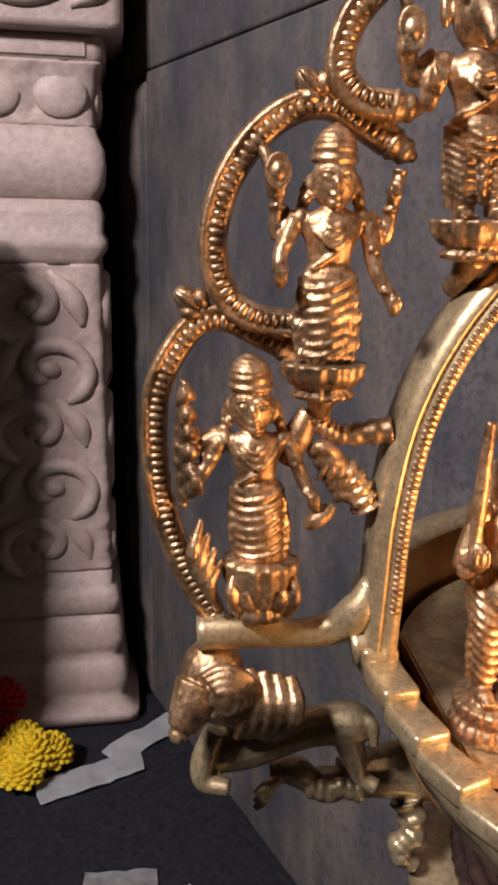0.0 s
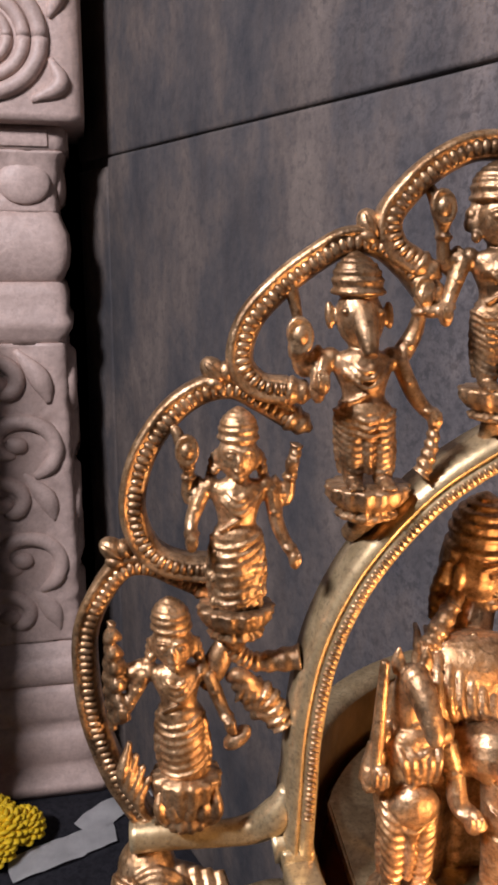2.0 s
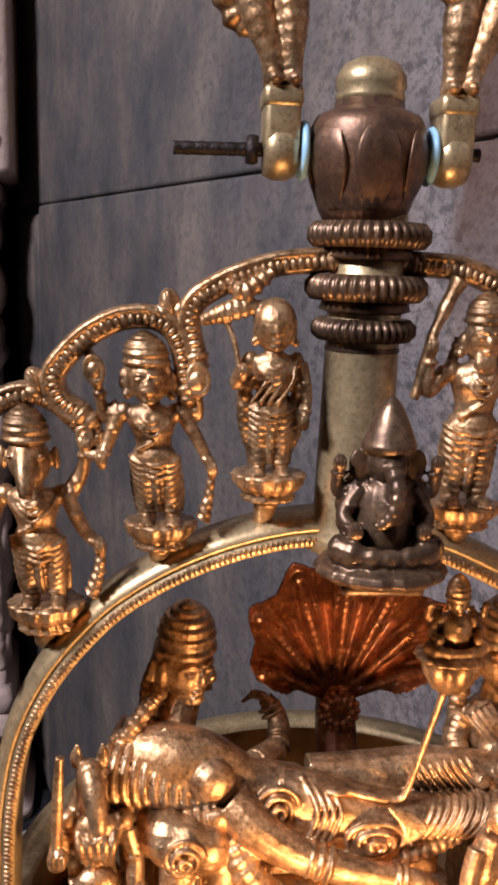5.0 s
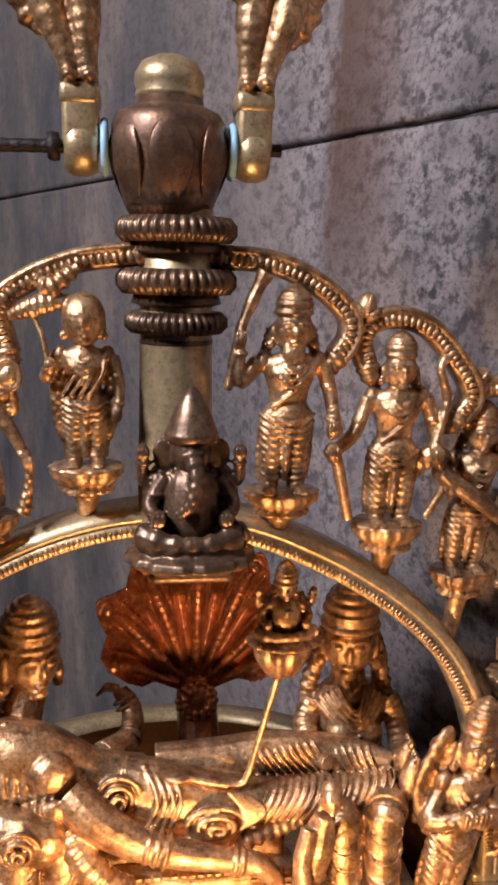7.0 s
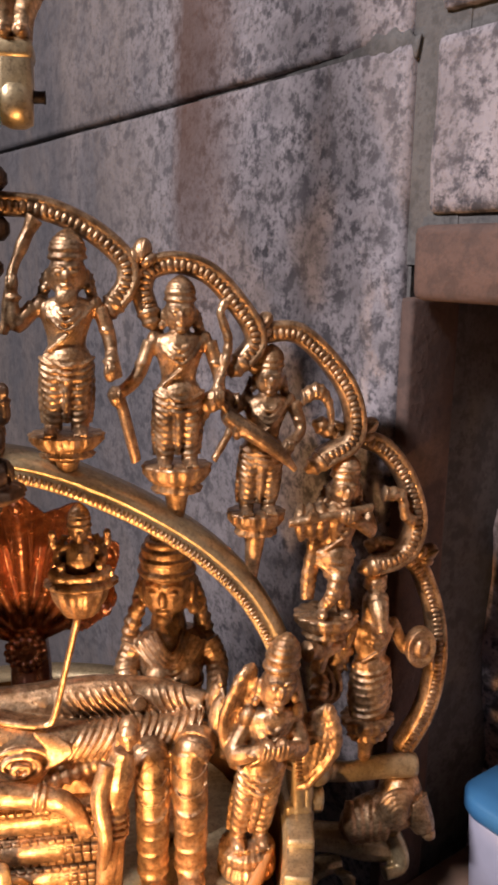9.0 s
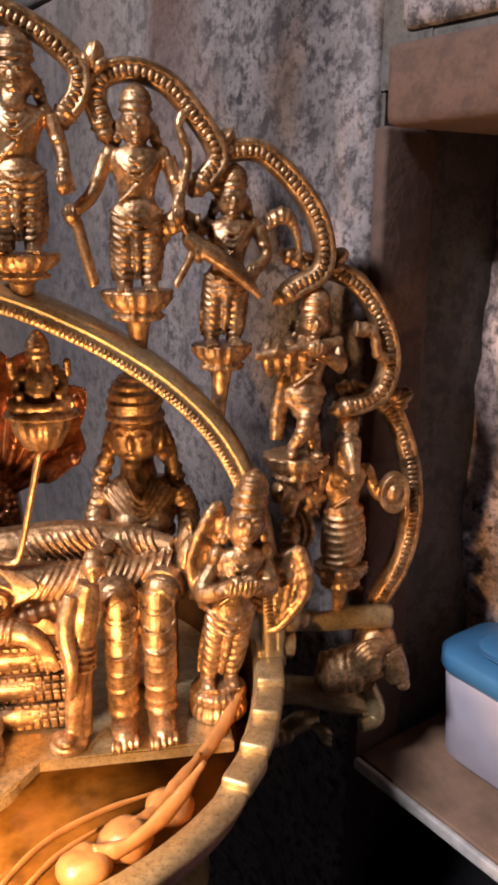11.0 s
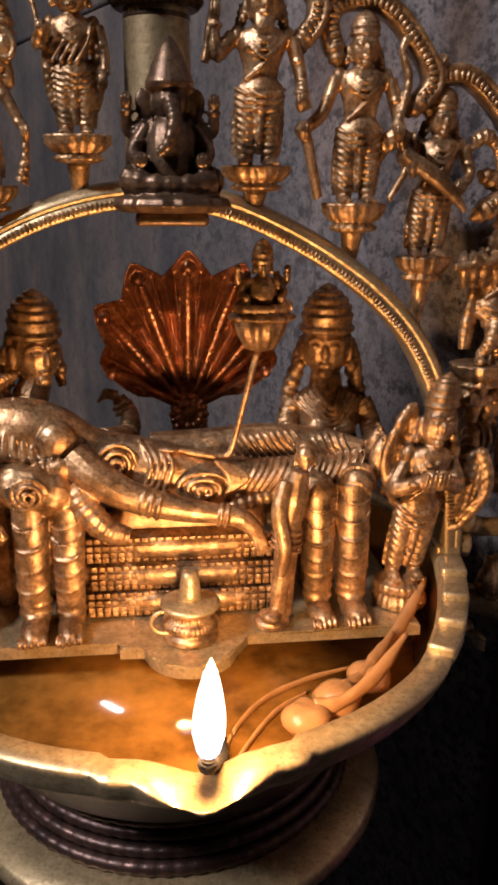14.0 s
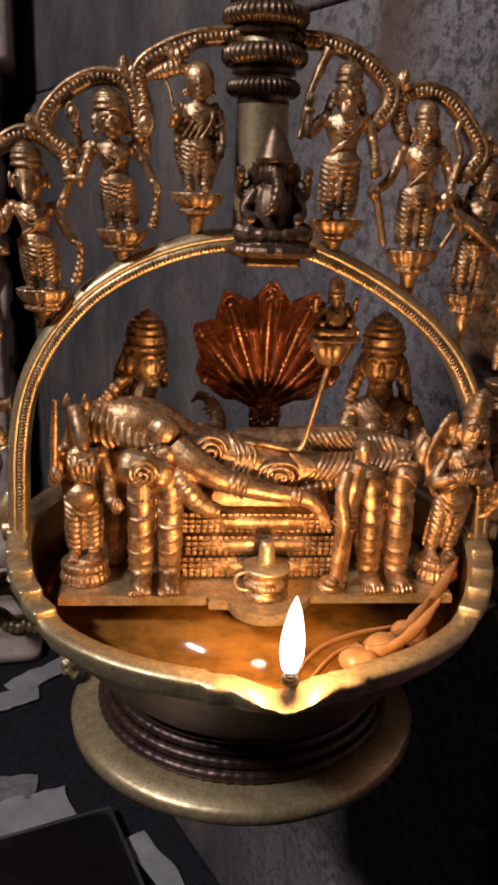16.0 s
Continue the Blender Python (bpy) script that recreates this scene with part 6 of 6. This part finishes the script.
tube(bm, [(-0.0105 + 0.0060 * math.cos(a), -0.004, 0.0095 + 0.0050 * math.sin(a)) for a in np.linspace(0.9, 5.4, 11)], 0.0010, 8, 3)
part("handle", bm, BRASS, pot)

# spare wicks and cotton in the oil
for k, (x, y, r, tail) in enumerate(((0.0456, -0.0775, 0.0095, [(0.0617, -0.0746, 1.164), (0.0760, -0.0670, 1.170), (0.0898, -0.0581, 1.1815)]),
                                     (0.0597, -0.0668, 0.0100, [(0.072, -0.058, 1.163), (0.080, -0.050, 1.166), (0.090, -0.041, 1.172)]),
                                     (0.0765, -0.0532, 0.0095, [(0.0863, -0.0427, 1.166), (0.0990, -0.0310, 1.174), (0.1104, -0.0195, 1.186)]))):
    bm = bmesh.new()
    blob(bm, (x, y, 1.1590), (r * 1.0, r * 0.88, r * 0.7), 22, 14)
    for v in bm.verts:
        v.co += 0.0012 * noise.noise_vector(v.co * 160 + Vector((k, 0, 0)))
    tube(bm, [(x + 0.004, y + 0.002, 1.161)] + tail, [r * 0.5, 0.0028, 0.0034, 0.0010], 14, 8, 0.6, (5, 0.05))
    bmesh.ops.translate(bm, vec=(-0.004, 0.006, 0.008), verts=bm.verts[:])
    tagged(part("cotton_wick", bm, COTTON), "oil-soaked cotton wick with a round bulb lying in the bowl", "wick", "spare wicks in the bowl")
for pts in ([(0.010, -0.100, 1.1562), (0.018, -0.080, 1.1565), (0.032, -0.062, 1.1566), (0.052, -0.050, 1.1564), (0.072, -0.043, 1.1562)], [(0.012, -0.106, 1.1562), (0.024, -0.086, 1.1566), (0.036, -0.070, 1.1566), (0.050, -0.059, 1.1562)]):
    bm = bmesh.new()
    tube(bm, pts, [0.0012] + [0.0015] * (len(pts) - 2) + [0.0008], 10, 8, 0.45, (5, 0.06))
    bmesh.ops.translate(bm, vec=(-0.004, 0.008, 0.008), verts=bm.verts[:])
    tagged(part("cotton_thread", bm, COTTON), "thin oily cotton thread floating in the lamp oil", "thread", "threads in the oil")

# ---- carved pillar ----
pillar = thing("carved_pillar", "pinkish painted stone pillar with carved bands and mouldings", "pillar", (-0.4300, 0.975, FLOOR_Z))
pillar.scale = (0.97, 0.97, 0.94)


def carved(name, prof, z, material=None, label="", turn=7, lobes=None):
    """An octagonal-rounded turned piece of the shaft: (half width, height) rows."""
    bm = bmesh.new()
    rings = []
    for r, h in prof:
        ring = []
        for a in np.linspace(0, 2 * math.pi, 160 if lobes else 96, endpoint=False):
            k = (abs(math.cos(a)) ** 16 + abs(math.sin(a)) ** 16) ** -0.0625
            w = 1 + (lobes[1] * math.sin(a * lobes[0]) * math.sin(h * lobes[2]) if lobes else 0)
            if lobes:
                p = Vector((r * k * math.cos(a), r * k * math.sin(a), z + h))
                w += 0.035 * (0.5 - abs(noise.noise(p * 24))) + 0.025 * (0.5 - abs(noise.noise(p * 55 + Vector((3, 0, 0)))))
            ring.append((r * k * w * math.cos(a), r * k * w * math.sin(a), z + h))
        rings.append(ring)
    skin(bm, rings)
    bmesh.ops.transform(bm, matrix=Matrix.Rotation(radians(turn), 4, "Z"), verts=bm.verts[:])
    return part(name, bm, material or PILLAR_STONE, pillar, label)


PR = 0.091
carved("pillar_foot", [(PR * 1.45, 0.0), (PR * 1.45, 0.02), (PR * 1.18, 0.035), (PR * 1.24, 0.05), (PR * 1.27, 0.075), (PR * 1.2, 0.1), (PR * 1.1, 0.108), (PR * 1.18, 0.12), (PR * 1.21, 0.14), (PR * 1.16, 0.17), (PR * 1.08, 0.18)], 0)
carved("pillar_ring", [(PR * 1.06, 0), (PR * 1.15, 0.008), (PR * 1.17, 0.028), (PR * 1.1, 0.045), (PR * 1.03, 0.05), (PR * 1.04, 0.075)], 0.178)
carved("pillar_shaft", [(PR * (1.02 - 0.05 * k / 90), 0.004 + 0.474 * k / 90) for k in range(91)], 0.25, None, "shaft carved with swirling leaves", 7, (9, 0.02, 36))
carved("pillar_flange", [(PR * 0.98, 0), (PR * 1.0, 0.01), (PR * 1.09, 0.022), (PR * 1.1, 0.034), (PR * 1.03, 0.045), (PR * 1.05, 0.07), (PR * 1.0, 0.085), (PR * 0.95, 0.09)], 0.726)
carved("pillar_cushion", [(PR * 0.94, 0), (PR * 0.98, 0.004), (PR * 1.07, 0.022), (PR * 1.1, 0.045), (PR * 1.08, 0.068), (PR * 0.98, 0.09), (PR * 0.95, 0.098)], 0.815)
carved("pillar_neck", [(PR * (0.93 + 0.13 * (k / 20) ** 2), 0.082 * k / 20) for k in range(21)], 0.912, None, "neck carved with round bosses", 7, (10, 0.022, 38))
carved("pillar_slab", [(PR * 1.06, 0), (PR * 1.1, 0.004), (PR * 1.1, 0.03), (PR * 1.07, 0.034)], 0.993)
carved("pillar_head", [(PR * 1.2, 0), (PR * 1.38, 0.004), (PR * 1.39, 0.012), (PR * 1.39, 1.5)], 1.026, None, "square pillar head with carved ovals")


for z, w, h in ((1.13, 0.075, 0.07), (1.29, 0.075, 0.06)):
    bm = bmesh.new()
    for k in range(3):
        f = 1 - 0.27 * k
        tube(bm, [(w * f * math.cos(a), -PR * 1.39, z + h * f * math.sin(a)) for a in np.linspace(0, 2 * math.pi, 25)], 0.011 - 0.002 * k, 10, 2)
    blob(bm, (0, -PR * 1.39, z), (w * 0.3, 0.012, h * 0.3), 14, 8)
    for s in (-1, 1):
        for u in (-1, 1):
            tube(bm, [(s * w * 1.15, -PR * 1.39, z + u * h * 0.35), (s * w * 1.3, -PR * 1.39, z + u * h * 0.8), (s * w * 0.8, -PR * 1.39, z + u * h * 1.1)], [0.004, 0.012, 0.004], 10, 5)
    bmesh.ops.transform(bm, matrix=Matrix.Rotation(radians(7), 4, "Z"), verts=bm.verts[:])
    part("carved_oval", bm, PILLAR_STONE, pillar)

# leaf scrolls on the faces of the shaft and bosses on the neck
for side in (0, 90):
    turn = Matrix.Rotation(radians(7 + side), 4, "Z")
    for k in range(5):
        s, z = (1 if k % 2 else -1), 0.30 + 0.092 * k
        bm = bmesh.new()
        tube(bm, [(s * (0.012 + (0.056 - 0.0085 * a) * math.cos(a)), -PR * 0.985, z + (0.046 - 0.0068 * a) * math.sin(a)) for a in np.linspace(-1.2, 4.6, 15)], [0.006] + [0.0125] * 12 + [0.010, 0.006], 10, 3)
        blob(bm, (s * 0.012, -PR * 0.99, z), (0.017, 0.012, 0.014), 12, 8)
        tube(bm, [(-s * 0.062, -PR * 0.98, z - 0.03), (-s * 0.050, -PR * 1.0, z + 0.008), (-s * 0.018, -PR * 0.98, z + 0.050)], [0.004, 0.016, 0.004], 10, 6, 0.6)
        bmesh.ops.transform(bm, matrix=turn, verts=bm.verts[:])
        part("leaf_scroll", bm, PILLAR_STONE, pillar)
    for x in (-0.043, 0.043):
        bm = bmesh.new()
        blob(bm, (x, -PR * 0.97, 0.952), (0.036, 0.009, 0.030), 18, 12)
        bmesh.ops.transform(bm, matrix=turn, verts=bm.verts[:])
        part("boss", bm, PILLAR_STONE, pillar)
    bm = bmesh.new()
    slab(bm, (-PR * 0.85, -PR * 1.13, 0.998), (PR * 0.85, -PR * 1.05, 1.022), 0.002)
    bmesh.ops.transform(bm, matrix=turn, verts=bm.verts[:])
    part("slab_panel", bm, PILLAR_STONE, pillar)

# added slab, out of view, that casts the shadow on the pillar's left
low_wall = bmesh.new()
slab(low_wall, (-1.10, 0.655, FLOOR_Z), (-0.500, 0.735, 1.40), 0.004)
tagged(part("shade_wall_low", low_wall, UNLIT_PLASTER, smooth=False), "low plain wall out of view, added to shade the pillar's left", "wall", kind="structure")

# ---- on the floor by the pillar ----
def crumpled(name, outline, z, label, category, material, seed):
    bm = bmesh.new()
    (x0, y0), (x1, y1), w = outline
    n = 14
    d = Vector((x1 - x0, y1 - y0, 0))
    side = Vector((-d.y, d.x, 0)).normalized() * w
    grid = []
    for i in range(n + 1):
        row = []
        for j in range(7):
            p = Vector((x0, y0, z)) + d * (i / n) + side * (j / 6 - 0.5)
            p.z += 0.004 + 0.009 * abs(noise.noise(p * 22 + Vector((seed, 0, 0))))
            p.x += 0.012 * noise.noise(p * 17 + Vector((0, seed, 0)))
            row.append(bm.verts.new(p))
        grid.append(row)
    for i in range(n):
        for j in range(6):
            bm.faces.new((grid[i][j], grid[i + 1][j], grid[i + 1][j + 1], grid[i][j + 1]))
    bmesh.ops.solidify(bm, geom=bm.faces[:], thickness=0.0015)
    return tagged(part(name, bm, material), label, category, "papers on the floor")


FZ = FLOOR_Z - 0.003
crumpled("paper_sheet", ((-0.322, 0.772), (-0.2197, 0.8833), 0.05), FZ, "crumpled white paper beside the pillar foot", "paper", PAPER, 1.0)
crumpled("paper_sheet", ((-0.4112, 0.7023), (-0.2785, 0.7686), 0.05), FZ, "crumpled white paper under the flowers", "paper", PAPER, 2.0)
crumpled("paper_sheet", ((-0.3261, 0.4656), (-0.1878, 0.5102), 0.07), FZ, "crumpled white paper beside the steel tray", "paper", PAPER, 3.0)
crumpled("paper_sheet", ((-0.1038, 0.4483), (-0.0225, 0.3227), 0.035), FZ, "narrow strip of white paper on dark floor", "paper", PAPER, 4.0)
crumpled("paper_sheet", ((-0.3285, 0.5382), (-0.242, 0.5443), 0.05), FZ, "pale torn paper on dark floor", "paper", SHELF_EDGE, 6.0)

def rounded_box(bm, hx, hy, z0, z1, r, grow=0.0):
    rings = []
    for z, e in ((z0, -0.002), (z0 + 0.003, 0), (z1 - 0.002, grow), (z1, grow - 0.002)):
        ring = []
        for cx, cy, a0 in ((1, 1, 0), (-1, 1, 90), (-1, -1, 180), (1, -1, 270)):
            for k in range(7):
                a = radians(a0 + 15 * k)
                ring.append((cx * (hx - r) + (r + e) * math.cos(a), cy * (hy - r) + (r + e) * math.sin(a), z))
        rings.append(ring)
    skin(bm, rings)


tray = thing("steel_tray", "shallow rectangular steel tray with a bright rim on the floor", "tray")
tray.matrix_world = Matrix(((0.93, -0.36, 0, -0.2058), (0.36, 0.93, 0, 0.3736), (0, 0, 1, FZ), (0, 0, 0, 1)))
bm = bmesh.new()
rounded_box(bm, 0.105, 0.078, 0.0, 0.006, 0.012, 0.002)
part("tray_floor", bm, IRON, tray, "dark scratched tray floor")
for x, y, w, d in ((0, 0.079, 0.108, 0.003), (0, -0.079, 0.108, 0.003), (0.106, 0, 0.003, 0.076), (-0.106, 0, 0.003, 0.076)):
    bm = bmesh.new()
    slab(bm, (x - w, y - d, 0.002), (x + w, y + d, 0.020), 0.0014)
    part("tray_side", bm, STEEL, tray)


def flower(x, y, z, r, material, label):
    """A full many-petalled blossom."""
    f = thing("flower", label, "flower", (x, y, z), "flowers by the pillar")
    rng = random.Random(int(1e4 * (x + y)))
    bm = bmesh.new()
    for k in range(70):
        a, e = k * 2.39996, math.acos(1 - 1.25 * (k + 0.5) / 70)
        d = Vector((math.sin(e) * math.cos(a), math.sin(e) * math.sin(a), math.cos(e)))
        m = Matrix.LocRotScale(d * r * 0.72, d.to_track_quat("Z", "Y").to_euler(), (r * 0.26 * rng.uniform(0.8, 1.2), r * 0.12, r * 0.36))
        bmesh.ops.create_uvsphere(bm, u_segments=7, v_segments=5, radius=1, matrix=m)
    part("petals", bm, material, f)
    bm = bmesh.new()
    blob(bm, (0, 0, -r * 0.1), r * 0.66, 10, 8)
    part("flower_heart", bm, material, f)
    bm = bmesh.new()
    tube(bm, [(0, 0, -r * 0.2), (0.004, 0.004, -r * 0.75)], [r * 0.3, r * 0.12], 8, 4)
    part("stem", bm, LEAF, f)


for x, y, z, r in ((-0.4230, 0.7394, 0.045, 0.034), (-0.4013, 0.7547, 0.036, 0.03), (-0.4433, 0.7708, 0.04, 0.032), (-0.4338, 0.7189, 0.032, 0.030), (-0.4587, 0.7422, 0.034, 0.032)):
    flower(x, y, FLOOR_Z + z - 0.012, r, YELLOW, "bright yellow marigold blossom on the floor")
for x, y, z, r in ((-0.4922, 0.8493, 0.06, 0.036), (-0.5155, 0.8256, 0.045, 0.034), (-0.4814, 0.8144, 0.028, 0.03)):
    flower(x, y, FLOOR_Z + z - 0.012, r, RED, "deep red blossom beside the pillar foot")

# ---- shelf, tub and card in the niche ----
shelf = thing("niche_shelf", "brown board shelf with a worn pale front edge", "shelf")
shelf.matrix_world = WALL @ Matrix.Translation((-0.001, 0.006, 0.001))
bm = bmesh.new()
slab(bm, (0.0035, -0.004, 1.1110), (0.42, 0.082, 1.1195), 0.001)
part("board", bm, SHELF, shelf)
bm = bmesh.new()
slab(bm, (0.0035, -0.0075, 1.1125), (0.42, -0.0042, 1.1185), 0.001)
part("edge_strip", bm, SHELF_EDGE, shelf, "pale worn edge strip")
tub = thing("plastic_tub", "cloudy plastic food tub with a blue lid on the shelf", "tub")
tub.matrix_world = WALL @ Matrix.Translation((0.084, 0.056, 1.1205))


bm = bmesh.new()
rounded_box(bm, 0.062, 0.021, 0.0005, 0.050, 0.014, 0.003)
part("tub_body", bm, TUB, tub)
bm = bmesh.new()
rounded_box(bm, 0.067, 0.025, 0.0485, 0.060, 0.016)
rounded_box(bm, 0.052, 0.015, 0.0595, 0.0635, 0.012)
part("lid", bm, LID, tub, "blue snap-on lid")
card = thing("purple_card", "purple card with a white border leaning below the shelf", "card")
card.matrix_world = WALL @ Matrix.Translation((0.108, -0.006, 0.985)) @ Matrix.Rotation(radians(18), 4, "Y")
bm = bmesh.new()
slab(bm, (-0.04, 0.0, -0.05), (0.04, 0.0015, 0.05), 0.0004)
part("card_sheet", bm, PURPLE, card)
bm = bmesh.new()
slab(bm, (-0.042, 0.0018, -0.052), (0.042, 0.0028, 0.052), 0.0004)
part("card_border", bm, PAPER, card, "white card border")
